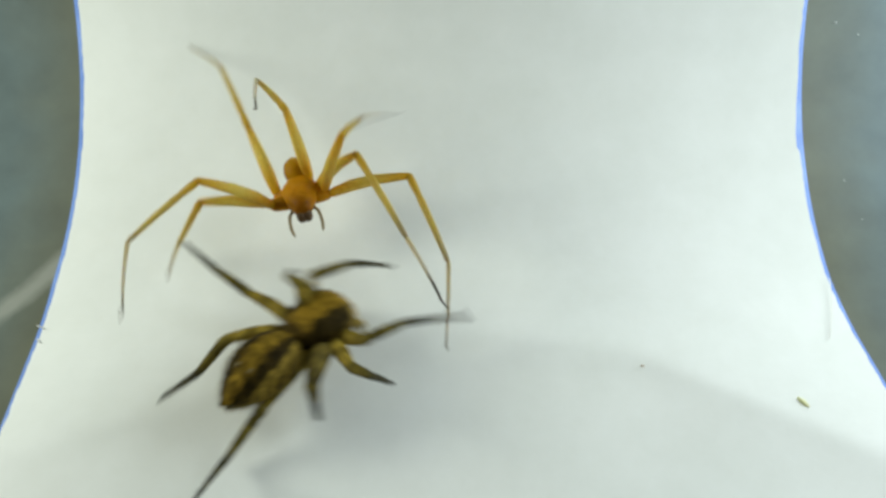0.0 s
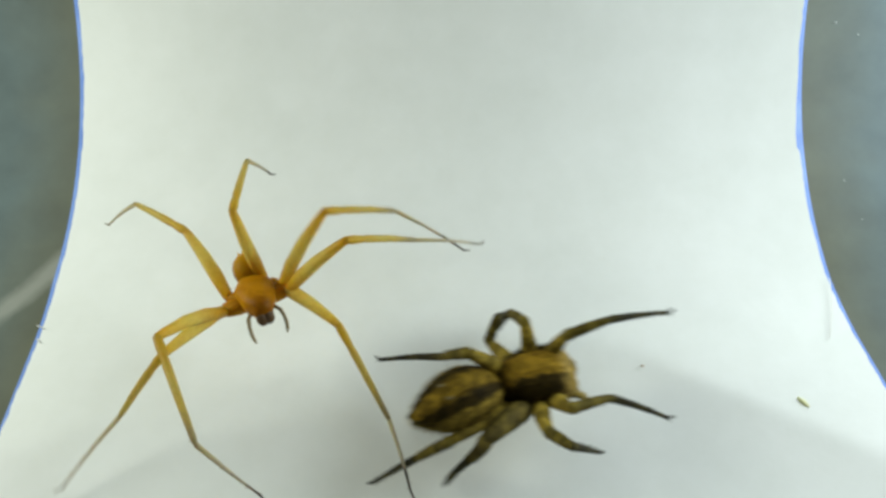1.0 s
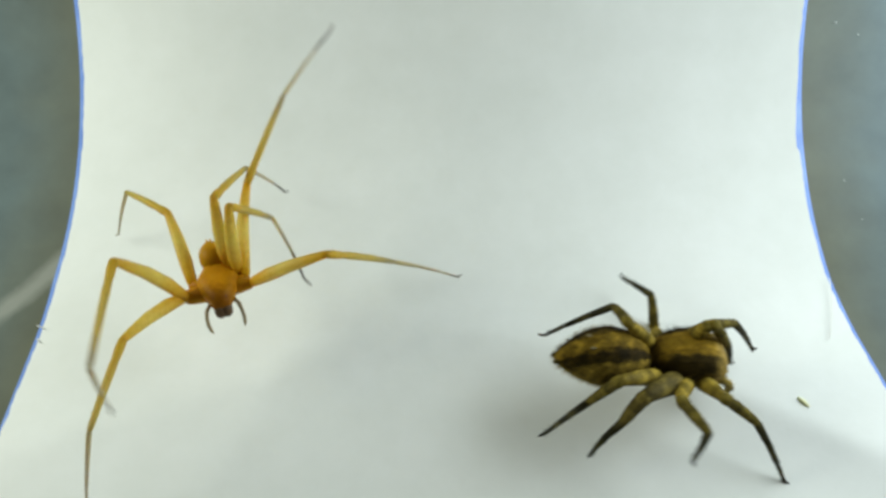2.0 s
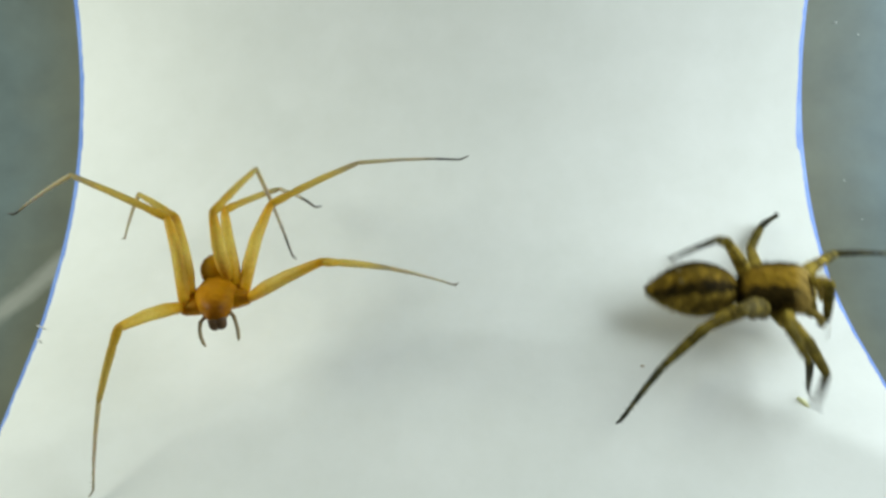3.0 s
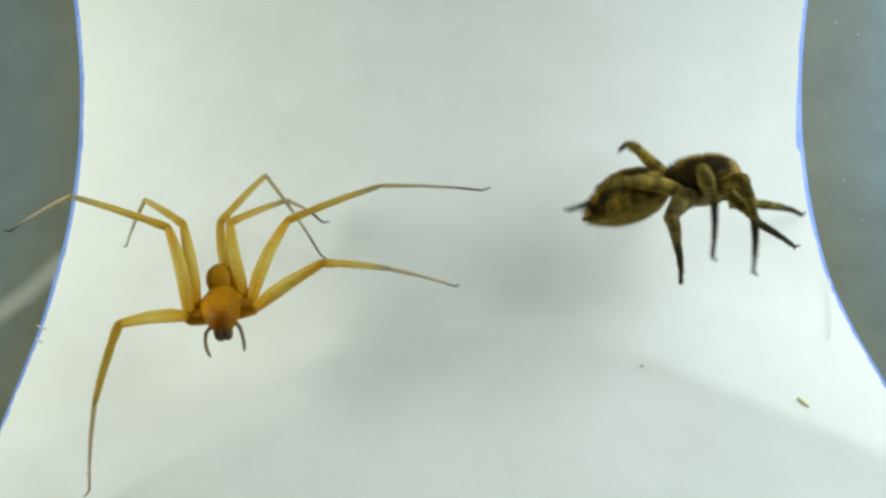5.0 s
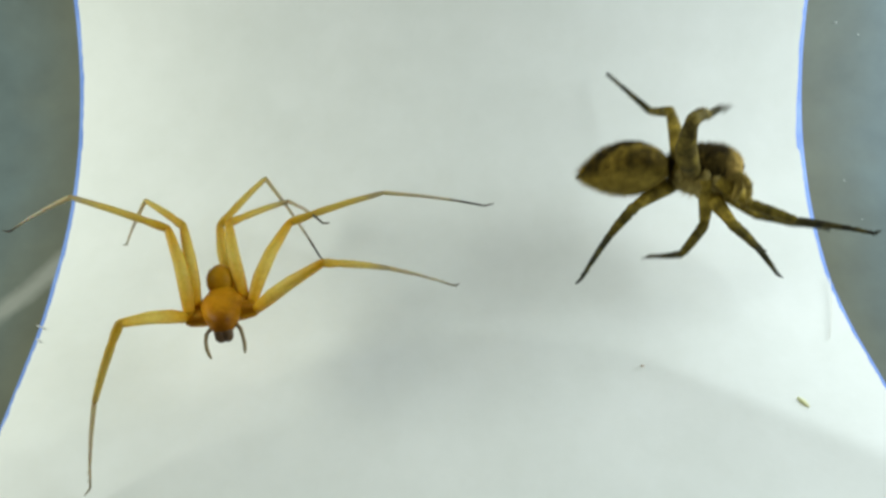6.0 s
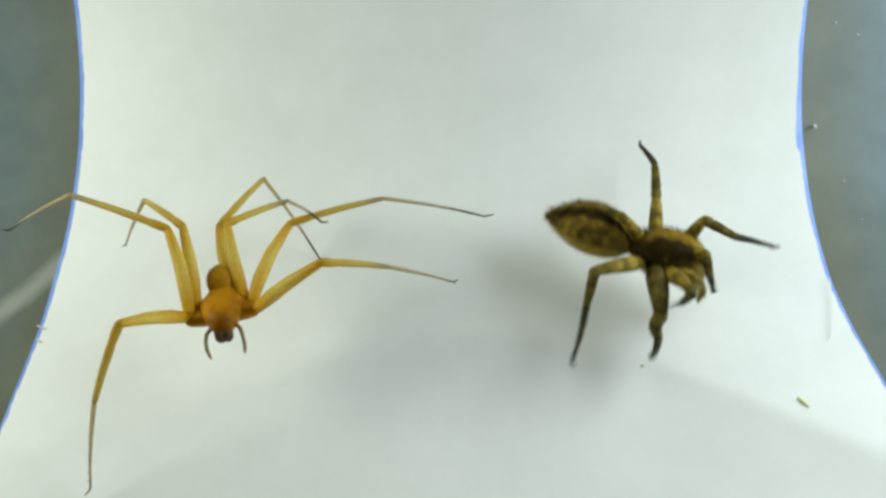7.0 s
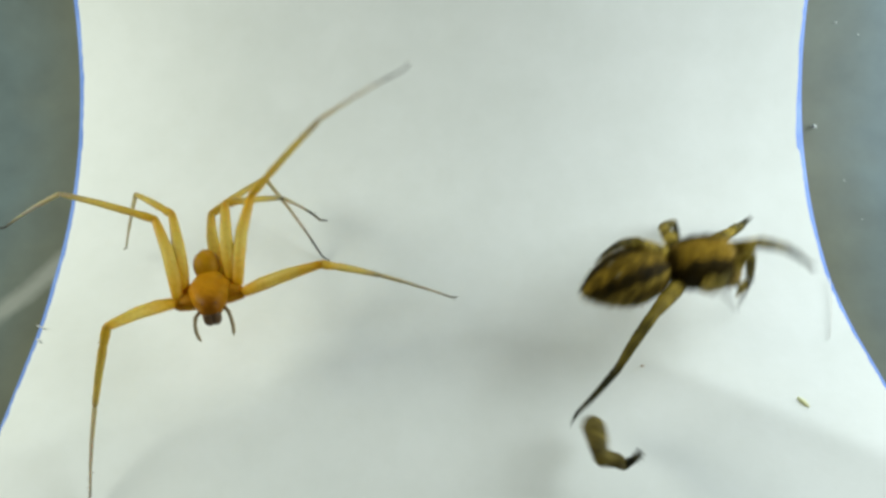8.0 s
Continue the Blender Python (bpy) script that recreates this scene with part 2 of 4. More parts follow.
def blob(bm, centre, half, sides=20, rows=14, shape=None):
    """A rounded lump with its long axis along y; shape(s, a) scales the ring at s (-1..1) and angle a."""
    c = Vector(centre)
    loops = []
    for j in range(1, rows):
        s = -math.cos(math.pi * j / rows)
        q = math.sqrt(max(0.0, 1 - s * s))
        ring = []
        for i in range(sides):
            a = 2 * math.pi * i / sides
            k = shape(s, a) if shape else 1.0
            ring.append(bm.verts.new((c + Vector((half[0] * q * math.cos(a) * k, half[1] * s, half[2] * q * math.sin(a) * k))) * MM))
        loops.append(ring)
    ends = [bm.verts.new((c + Vector((0, half[1] * s, 0))) * MM) for s in (-1, 1)]
    for a, b in zip(loops, loops[1:]):
        for i in range(sides):
            bm.faces.new((a[i], b[i], b[(i + 1) % sides], a[(i + 1) % sides]))
    for i in range(sides):
        bm.faces.new((ends[0], loops[0][i], loops[0][(i + 1) % sides]))
        bm.faces.new((ends[1], loops[-1][(i + 1) % sides], loops[-1][i]))
    return bm


def loft(stations, sides=24, steps=4, square=2.0, shape=None):
    """A smooth body along y. A station: y, z of its middle, half-width, half-height. square: 2 for round rings, more for boxy ones."""
    bm = bmesh.new()
    pts = [Vector(p) for p in stations]
    loops = []
    for i in range(len(pts) - 1):
        p0, p1, p2, p3 = pts[max(0, i - 1)], pts[i], pts[i + 1], pts[min(len(pts) - 1, i + 2)]
        for k in range(steps + (i == len(pts) - 2)):
            f = k / steps
            y, z, w, h = 0.5 * (2 * p1 + (p2 - p0) * f + (2 * p0 - 5 * p1 + 4 * p2 - p3) * f * f + (3 * p1 - p0 - 3 * p2 + p3) * f ** 3)
            ring = []
            for j in range(sides):
                a = 2 * math.pi * j / sides
                c, q = math.cos(a), math.sin(a)
                r = (abs(c) ** square + abs(q) ** square) ** (-1 / square) * (shape(y, a) if shape else 1.0)
                ring.append(bm.verts.new(Vector((max(0.02, w) * c * r, y, z + max(0.02, h) * q * r)) * MM))
            loops.append(ring)
    for a, b in zip(loops, loops[1:]):
        for j in range(sides):
            bm.faces.new((a[j], a[(j + 1) % sides], b[(j + 1) % sides], b[j]))
    bm.faces.new(loops[0][::-1])
    bm.faces.new(loops[-1])
    bmesh.ops.recalc_face_normals(bm, faces=bm.faces[:])
    return bm


def coat(bm, rng, count, size, lay=(0, -0.6, 0), width=0.02):
    """Fine hairs all over a body, laid back along lay."""
    bm.normal_update()
    skin = [([v.co / MM for v in f.verts], f.normal.copy(), f.calc_area()) for f in bm.faces]
    for corners, out, _ in rng.choices(skin, [f[2] for f in skin], k=count):
        a, b = rng.sample(corners, 2)
        root = a.lerp(b, rng.random()).lerp(sum(corners, Vector()) / len(corners), rng.random()) - out * 0.03
        side = out.cross(Vector((0.3, 1, 0.2))).normalized() * width
        tip = root + (out + Vector(lay) + Vector((rng.uniform(-0.3, 0.3), rng.uniform(-0.3, 0.3), 0))) * size * rng.uniform(0.5, 1.2)
        v = [bm.verts.new(p * MM) for p in (root + side, root - side, root + out.cross(side), tip)]
        for f in ((0, 1, 3), (1, 2, 3), (2, 0, 3), (0, 2, 1)):
            bm.faces.new([v[i] for i in f])
    return bm


# ---- the sheet, its tray and the table ----
BEND, ROUND, HALF = 29.0, 23.0, 24.85    # where the sheet starts to rise, its bend's radius, half its width


def skew(x, y):
    """The sheet lies a little askew near its front, and its sides are not quite parallel."""
    return -0.15 + 0.062 * max(0.0, 34.0 - y) + (0.02 * max(0.0, 44.0 - y) if x > 0 else 0.0)


def droop(x, y):
    """How far the sheet sags in front of a shallow crease."""
    if x > 11.0:
        line = 28.3 - 0.59 * (x - 11.0)
    elif x > 0.0:
        line = 28.3 + 0.15 * (11.0 - x)
    else:
        line = 29.95 + 0.35 * x
    d = line - y
    steep = 0.075 + 0.045 * max(0.0, min(1.0, (x + 14.0) / 10.0))
    deep = steep * (d + math.sqrt(d * d + 0.06))
    return 1.6 * (1.0 - math.exp(-deep / 1.6))


def profile(drop, rows=80):
    """Points (y, z, normal y, normal z) along the sheet's sweep, drop millimetres under its face."""
    pts = [(-22 + 51 * i / 110, -drop, 0.0, 1.0) for i in range(110)]
    for i in range(rows + 1):
        a = radians(88) * i / rows
        r = ROUND + drop
        pts.append((BEND + r * math.sin(a), ROUND - r * math.cos(a), -math.sin(a), math.cos(a)))
    pts += [(BEND + ROUND + drop + 0.4 * i / 6, ROUND + 3.0 * i, -1.0, 0.03) for i in range(1, 7)]
    return pts


def build_sheet():
    bm = bmesh.new()
    rng = random.Random(4)
    top, low = profile(0.0), profile(0.35)
    cols = 90
    grid = []
    for pts, lift in ((top, True), (low, False)):
        rows = []
        for j, (y, z, ny, nz) in enumerate(pts):
            row = []
            for i in range(cols + 1):
                x = -HALF + 2 * HALF * i / cols
                if i in (0, cols):
                    x += (0.05 * noise.noise(Vector((x, y * 0.9, 1.0)))) + rng.uniform(-0.03, 0.03)
                if i == cols and 42.3 < y < 46.5:
                    x -= 0.24 * (46.5 - y) / 4.2    # a shallow nick in the cut edge
                d = 0.14 * noise.noise(Vector((x * 0.07, y * 0.07, 5.0))) - droop(x, y)
                row.append(bm.verts.new(Vector((x + skew(x, y), y + d * ny, z + d * nz)) * MM))
            rows.append(row)
        grid.append(rows)
    for k, rows in enumerate(grid):
        for a, b in zip(rows, rows[1:]):
            for i in range(cols):
                f = (a[i], a[i + 1], b[i + 1], b[i])
                bm.faces.new(f if k == 0 else f[::-1])
    n = len(top)
    for j in range(n - 1):
        for i, flip in ((0, False), (cols, True)):
            f = (grid[0][j][i], grid[0][j + 1][i], grid[1][j + 1][i], grid[1][j][i])
            bm.faces.new(f if not flip else f[::-1])
    for j in (0, n - 1):
        for i in range(cols):
            bm.faces.new((grid[0][j][i], grid[1][j][i], grid[1][j][i + 1], grid[0][j][i + 1]))
    bmesh.ops.recalc_face_normals(bm, faces=bm.faces[:])
    sheet = link_mesh("floor", bm, CARD)
    sheet.data.set_sharp_from_angle(angle=radians(40))
    return tagged(sheet, "smooth white card swept up at the back inside a grey tray", "card floor", kind="structure")


def strip(x0, x1, drop, thick):
    """A strip that follows the sheet's sweep."""
    bm = bmesh.new()
    rows = []
    for (y, z, ny, nz) in profile(drop):
        rows.append([bm.verts.new(Vector((x + skew(x, y), y - d * ny, z - d * nz - droop(x, y) * nz)) * MM)
                     for x, d in ((x0, 0), (x1, 0), (x1, thick), (x0, thick))])
    for a, b in zip(rows, rows[1:]):
        for i in range(4):
            bm.faces.new((a[i], a[(i + 1) % 4], b[(i + 1) % 4], b[i]))
    bm.faces.new(rows[0])
    bm.faces.new(rows[-1][::-1])
    bmesh.ops.recalc_face_normals(bm, faces=bm.faces[:])
    return bm


def build_tray():
    bm = strip(-44, 44, 1.3, 1.5)
    tray = link_mesh("tray", bm, GREY)
    for s in (-1, 1):
        b2 = bmesh.new()
        rows = [[b2.verts.new(Vector((s * x, y, z)) * MM) for x, z in ((44, -2.8), (45.5, -2.8), (46, 6), (44.8, 6))] for y in (-22, 0, 25, 54)]
        for a, b in zip(rows, rows[1:]):
            for i in range(4):
                b2.faces.new((a[i], a[(i + 1) % 4], b[(i + 1) % 4], b[i]))
        b2.faces.new(rows[0])
        b2.faces.new(rows[-1][::-1])
        bmesh.ops.recalc_face_normals(b2, faces=b2.faces[:])
        part("side_wall", b2, GREY, tray)
    return tagged(tray, "smooth dull grey plastic tray under the white card", "tray", kind="structure")


build_sheet()
build_tray()
# added strips: the lens's blue fringe built as shape; the card has no edging
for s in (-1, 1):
    edge = link_mesh("fringe_strip", strip(s * (HALF - 0.6), s * (HALF + 0.44), 0.40, 0.25), FRINGE_BLUE)
    tagged(edge, "thin added blue strip imitating lens colour fringing along the white card", "edging", kind="structure")
table_bm = bmesh.new()
bmesh.ops.create_cube(table_bm, size=1.0, matrix=Matrix.Translation((0, 0.02, -0.0128)) @ Matrix.Diagonal((0.8, 0.8, 0.02, 1)))
tagged(link_mesh("table_top", table_bm, TABLE, False), "plain brown table top under the grey tray", "table", kind="structure")

# ---- spiders ----
# leg roots and lengths
YELLOW_LEGS = {'R1': ((1.75, 2.0, -0.2), (5.28, 5.95, 5.85)), 'R2': ((1.8, 1.75, -0.2), (4.5, 4.8, 4.91)), 'R3': ((1.4, 1.2, -0.2), (4.7, 4.8, 4.8)), 'R4': ((-0.75, 0.6, -0.2), (4.87, 4.8, 6.75)), 'L3': ((-1.2, 1.1, -0.2), (4.67, 6.15, 7.45)), 'L2': ((-1.7, 2.0, -0.2), (5.4, 6.26, 5.17)), 'L1': ((-1.5, 1.6, -0.2), (5.61, 6.04, 7.03))}
DARK_LEGS = {'L1': ((-1.0, 2.8, -0.5), (3.26, 2.44, 4.18)), 'L2': ((-1.2, 2.2, -0.5), (3.55, 2.4, 2.4)), 'L3': ((-1.15, 1.5, -0.5), (3.8, 2.4, 2.63)), 'L4': ((-0.9, 0.8, -0.5), (3.76, 2.42, 4.56)), 'R1': ((1.0, 2.8, -0.5), (2.73, 2.59, 4.16)), 'R2': ((1.2, 2.2, -0.5), (3.65, 2.49, 4.27)), 'R3': ((1.15, 1.5, -0.5), (3.98, 2.4, 2.62)), 'R4': ((0.9, 0.8, -0.5), (4.56, 3.29, 4.56))}
TURN = 0.1   # seconds between the keys of a moving limb


def leg_set(spider, specs, mats, thick, rng, hairs, skip=(), stout=(1, 1, 1)):
    """Legs under a spider: a hip piece with femur, tibia and foot that turn on their joints."""
    made = {}
    for key, (hip, lengths) in specs.items():
        if key in skip:
            continue
        side = 1 if hip[0] > 0 else -1
        bm = bmesh.new()
        inward = Vector((-hip[0] * 0.72, (1.9 - hip[1]) * 0.5, 0.0))
        c0 = inward
        rings(bm, [(c0, (0, thick * 1.5, 0), (0, 0, thick * 1.6)), (c0 * 0.5, (0, thick * 1.4, 0), (0, 0, thick * 1.45)),
                   (Vector(), (0, thick * 1.05, 0), (0, 0, thick * 1.05)), (Vector((side * thick * 0.8, 0, 0)), (0, thick * 0.5, 0), (0, 0, thick * 0.5))], 10)
        bmesh.ops.recalc_face_normals(bm, faces=bm.faces[:])
        leg = part("leg", bm, mats[3], spider)
        leg.location = Vector(hip) * MM
        made[key] = (leg, segments(leg, lengths, mats, thick, rng, hairs, 0.28, stout=stout), lengths)
    return made


def segments(parent, lengths, mats, thick, rng, hairs, hook=0.0, bows=(0.05, 0.015, 0.02), stout=(1, 1, 1)):
    out = []
    a, b, c = lengths
    shapes = (
        ("femur", [(-0.25 * thick, 0.55), (0.06 * a, 1.0), (0.3 * a, 1.28), (0.6 * a, 1.16), (0.9 * a, 0.86), (a, 0.72), (a + 0.5 * thick, 0.35)]),
        ("tibia", [(-0.45 * thick, 0.4), (0, 0.74), (0.1 * b, 0.82), (0.2 * b, 0.70), (0.24 * b, 0.64), (0.3 * b, 0.74), (0.6 * b, 0.66), (0.95 * b, 0.52), (b + 0.3 * thick, 0.3)]),
        ("metatarsus", [(-0.3 * thick, 0.3), (0.02 * c, 0.46), (0.35 * c, 0.36), (0.62 * c, 0.29), (0.66 * c, 0.22), (0.7 * c, 0.25), (0.92 * c, 0.19), (0.97 * c, 0.17), (c, 0.08)]))
    for (name, st), mat, length, swell in zip(shapes, mats, lengths, stout):
        bm = bmesh.new()
        st = [(z, r * swell) for z, r in st]
        bow = length * bows[len(out)]
        rod(bm, [(z, r * thick, bow * math.sin(math.pi * max(0, min(1, z / length))) + (hook * max(0, z / length - 0.93) / 0.07 if len(out) == 2 else 0)) for z, r in st])
        bristles(bm, rng, length, lambda s, st=st: thick * (st[2][1] * (1 - s) + st[-2][1] * s) * 0.9, hairs, 0.22 * thick + 0.06, bow)
        out.append(part(name, bm, mat, parent))
    return out


def yellow_spider():
    rng = random.Random(11)
    ob = tagged(new("yellow_spider"), "slender translucent amber-yellow spider with seven long thin legs on white card", "spider")
    bm = loft([(-0.1, 0.0, 0.2, 0.18), (0.1, 0.02, 0.42, 0.32), (0.5, 0.05, 0.72, 0.48), (1.1, 0.08, 1.06, 0.64), (1.7, 0.1, 1.16, 0.72),
               (2.3, 0.14, 1.00, 0.75), (2.75, 0.16, 0.78, 0.74), (3.05, 0.16, 0.58, 0.68), (3.28, 0.12, 0.48, 0.54), (3.42, 0.08, 0.33, 0.36), (3.46, 0.08, 0.1, 0.1)],
              26, 4, 2.2, lambda y, a: 1.0 - 0.10 * math.exp(-((y - 1.2) / 0.35) ** 2) * max(0, math.sin(a)) ** 8
              - 0.07 * (0.5 + 0.5 * math.cos(6 * math.atan2(math.cos(a) * 1.1, y - 1.3))) * (0.3 < y < 2.6))
    part("carapace", coat(bm, rng, 70, 0.12), AMBER_BODY, ob, "glossy orange-amber head shield")
    bm = loft([(0.3, -0.52, 0.3, 0.2), (0.7, -0.58, 0.7, 0.3), (1.5, -0.6, 0.85, 0.32), (2.3, -0.58, 0.66, 0.3), (2.75, -0.52, 0.3, 0.2)], 18, 3)
    part("sternum", bm, AMBER_BODY, ob, "amber underside between the leg roots")
    bm = loft([(0.72, 0.1, 0.14, 0.14), (0.62, 0.14, 0.38, 0.34), (0.35, 0.2, 0.62, 0.58), (-0.12, 0.24, 0.75, 0.72), (-0.6, 0.22, 0.68, 0.66),
               (-0.95, 0.18, 0.46, 0.44), (-1.15, 0.14, 0.2, 0.2), (-1.19, 0.13, 0.08, 0.08)], 22, 4)
    abdomen = part("abdomen", coat(bm, rng, 110, 0.14, (0, -0.8, 0)), AMBER_BELLY, ob, "small dull brown-amber abdomen")
    for s in (-1, 1):
        part("spinneret", rings(bmesh.new(), [((s * 0.1, -1.1, 0.05), (0.07, 0, 0), (0, 0, 0.07)), ((s * 0.12, -1.31, 0.03), (0.03, 0, 0), (0, 0, 0.03))], 8), AMBER_BELLY, abdomen)
    for s in (-1, 1):
        bm = rings(bmesh.new(), [((s * 0.18, 2.95, 0.10), (0.30, 0, 0), (0, 0.10, 0.32)), ((s * 0.19, 3.34, 0.0), (0.31, 0, 0), (0, 0.20, 0.28)),
                                 ((s * 0.19, 3.50, -0.24), (0.29, 0, 0), (0, 0.24, 0.12)), ((s * 0.17, 3.48, -0.42), (0.22, 0, 0), (0, 0.18, 0)), ((s * 0.14, 3.42, -0.52), (0.1, 0, 0), (0, 0.08, 0))], 14)
        bmesh.ops.recalc_face_normals(bm, faces=bm.faces[:])
        part("chelicera", bm, JAW, ob, "dark red-brown fang base")
        bm = rings(bmesh.new(), [((s * 0.66, 2.75, -0.2), (0.14, 0, 0), (0, 0, 0.14)), ((s * 0.88, 3.2, -0.02), (0.12, 0, 0), (0, 0.05, 0.12)),
                                 ((s * 0.96, 3.6, -0.15), (0.10, 0, 0), (0, 0.07, 0.08)), ((s * 0.98, 3.86, -0.48), (0.105, 0, 0), (0, 0.09, 0.05)),
                                 ((s * 0.93, 4.0, -0.86), (0.095, 0, 0), (0, 0.09, 0.03)), ((s * 0.88, 4.04, -1.12), (0.04, 0, 0), (0, 0.04, 0))], 12)
        bmesh.ops.recalc_face_normals(bm, faces=bm.faces[:])
        part("pedipalp", bm, PALP, ob, "short brown feeler")
    for y, z in ((3.30, 0.50), (3.08, 0.80)):
        for x in (-0.36, -0.12, 0.12, 0.36):
            part("eye", blob(bmesh.new(), (x, y - 0.12 * abs(x), z - 0.05), (0.035, 0.035, 0.035), 10, 8), JAW, ob)
    legs = leg_set(ob, YELLOW_LEGS, (AMBER_FEMUR, AMBER_TIBIA, AMBER_FOOT, AMBER_BODY), 0.305, rng, 16)
    return ob, abdomen, legs


def dark_spider():
    rng = random.Random(12)
    ob = tagged(new("brown_spider"), "stocky hairy dark brown spider with tan bands on white card", "spider")
    bm = loft([(-0.2, 0.05, 0.4, 0.3), (0.0, 0.1, 0.75, 0.55), (0.5, 0.2, 1.15, 0.92), (1.2, 0.28, 1.45, 1.18), (2.0, 0.32, 1.58, 1.30),
               (2.8, 0.36, 1.56, 1.30), (3.4, 0.34, 1.44, 1.16), (3.85, 0.28, 1.26, 0.92), (4.1, 0.24, 0.95, 0.62), (4.18, 0.22, 0.4, 0.3)], 28, 4, 2.5)
    part("carapace", coat(bm, rng, 3200, 0.27, (0, -0.5, 0), 0.017), DARK_CARAPACE, ob, "hairy dark brown head shield with tan middle band")
    bm = blob(bmesh.new(), (0, 1.9, -0.75), (1.05, 1.6, 0.65), 18, 12)
    part("sternum", coat(bm, rng, 300, 0.3), DARK_HIP, ob, "hairy tan-brown underside")
    bm = loft([(0.05, 0.0, 0.3, 0.28), (-0.15, 0.03, 0.66, 0.62), (-0.6, 0.08, 1.10, 1.05), (-1.25, 0.1, 1.44, 1.38), (-2.05, 0.12, 1.62, 1.55), (-2.85, 0.12, 1.62, 1.55),
               (-3.7, 0.08, 1.40, 1.34), (-4.45, 0.02, 1.04, 0.98), (-5.0, -0.05, 0.70, 0.64), (-5.4, -0.1, 0.36, 0.34), (-5.55, -0.1, 0.12, 0.12)], 28, 4, 2.1)
    abdomen = part("abdomen", coat(bm, rng, 4500, 0.21, (0, -1.1, 0), 0.015), DARK_ABDOMEN, ob, "oval abdomen with an ochre back and near-black sides")
    bm = blob(bmesh.new(), (0, -0.05, 0.0), (0.55, 0.7, 0.5), 14, 10)
    part("pedicel", coat(bm, rng, 120, 0.18), DARK_TIBIA, ob, "dark narrow waist")
    for x, y in ((-0.42, -4.0), (0.42, -4.0)):
        z = 0.1 + 1.58 * math.sqrt(max(0.05, 1 - (x / 1.6) ** 2 - ((y + 2.6) / 3.0) ** 2)) * 0.95
        part("spot", blob(bmesh.new(), (x, y, z - 0.04), (0.09, 0.2, 0.06), 10, 8), PALE_SPOT, abdomen, "pale cream hair spot")
    for s in (-1, 1):
        part("spinneret", rings(bmesh.new(), [((s * 0.2, -5.3, -0.1), (0.18, 0, 0), (0, 0, 0.18)), ((s * 0.24, -5.55, -0.15), (0.13, 0, 0), (0, 0, 0.13)),
                                              ((s * 0.24, -5.7, -0.15), (0.05, 0, 0), (0, 0, 0.05))], 8), DARK_FOOT, abdomen)
        bm = rings(bmesh.new(), [((s * 0.50, 3.6, 0.05), (0.46, 0, 0), (0, 0.2, 0.46)), ((s * 0.52, 4.02, -0.35), (0.48, 0, 0), (0, 0.30, 0.34)),
                                 ((s * 0.50, 4.1, -0.9), (0.40, 0, 0), (0, 0.32, 0.1)), ((s * 0.44, 4.0, -1.4), (0.2, 0, 0), (0, 0.2, 0)), ((s * 0.40, 3.95, -1.55), (0.06, 0, 0), (0, 0.06, 0))], 14)
        bmesh.ops.recalc_face_normals(bm, faces=bm.faces[:])
        part("chelicera", coat(bm, rng, 160, 0.2, (0, 0.2, -0.4)), DARK_PALP, ob, "hairy tan-brown fang base")
        bm = rings(bmesh.new(), [((s * 0.9, 3.3, -0.4), (0.22, 0, 0), (0, 0, 0.22)), ((s * 1.12, 3.95, -0.22), (0.22, 0, 0), (0, 0.08, 0.21)),
                                 ((s * 1.16, 4.4, -0.5), (0.20, 0, 0), (0, 0.17, 0.12)), ((s * 1.06, 4.62, -1.0), (0.21, 0, 0), (0, 0.20, 0.05)),
                                 ((s * 0.94, 4.64, -1.45), (0.17, 0, 0), (0, 0.16, 0)), ((s * 0.88, 4.60, -1.75), (0.07, 0, 0), (0, 0.07, 0))], 14)
        bmesh.ops.recalc_face_normals(bm, faces=bm.faces[:])
        coat(bm, rng, 220, 0.2, (0, 0.2, -0.3))
        part("pedipalp", bm, DARK_PALP, ob, "stout hairy tan feeler")
    for x, y, z, r in ((-0.33, 4.0, 0.5, 0.26), (0.33, 4.0, 0.5, 0.26), (-0.82, 3.65, 0.6, 0.17), (0.82, 3.65, 0.6, 0.17),
                       (-1.0, 2.9, 0.85, 0.08), (1.0, 2.9, 0.85, 0.08), (-1.0, 2.3, 0.95, 0.14), (1.0, 2.3, 0.95, 0.14)):
        part("eye", blob(bmesh.new(), (x, y, z), (r, r, r), 12, 10), EYE_GLOSS, ob)
    mats = (DARK_FEMUR, DARK_TIBIA, DARK_FOOT, DARK_HIP)
    legs = leg_set(ob, DARK_LEGS, mats, 0.375, rng, 110, ("R3",), (1, 1.12, 1.35))
    loose = tagged(new("shed_spider_leg"), "dark brown hairy curled spider leg that drops onto white card", "spider leg")
    lengths = DARK_LEGS["R3"][1]
    return ob, abdomen, legs, loose, (loose, segments(loose, lengths, (DARK_LOOSE, DARK_LOOSE, DARK_FOOT), 0.50, rng, 110, 0.0, (0.09, 0.10, 0.08), (1, 1.05, 1.1)), lengths)


yellow, yellow_abdomen, yellow_legs = yellow_spider()
dark, dark_abdomen, dark_legs, shed, shed_leg = dark_spider()

# ---- crumbs and dust ----


def crumb(name, place, size, mat, label, category, turn=0.0, seed=1):
    rng = random.Random(seed)
    bm = blob(bmesh.new(), (0, 0, size[2] * 0.8), size, 10, 8, lambda s, a: 1 + 0.25 * math.sin(3 * a + 4 * s) + rng.uniform(-0.12, 0.12))
    ob = link_mesh(name, bm, mat)
    ob.matrix_world = Matrix.Translation(Vector(place) * MM) @ pose(0, 0, 0, 0, 0, turn)
    return tagged(ob, label, category)


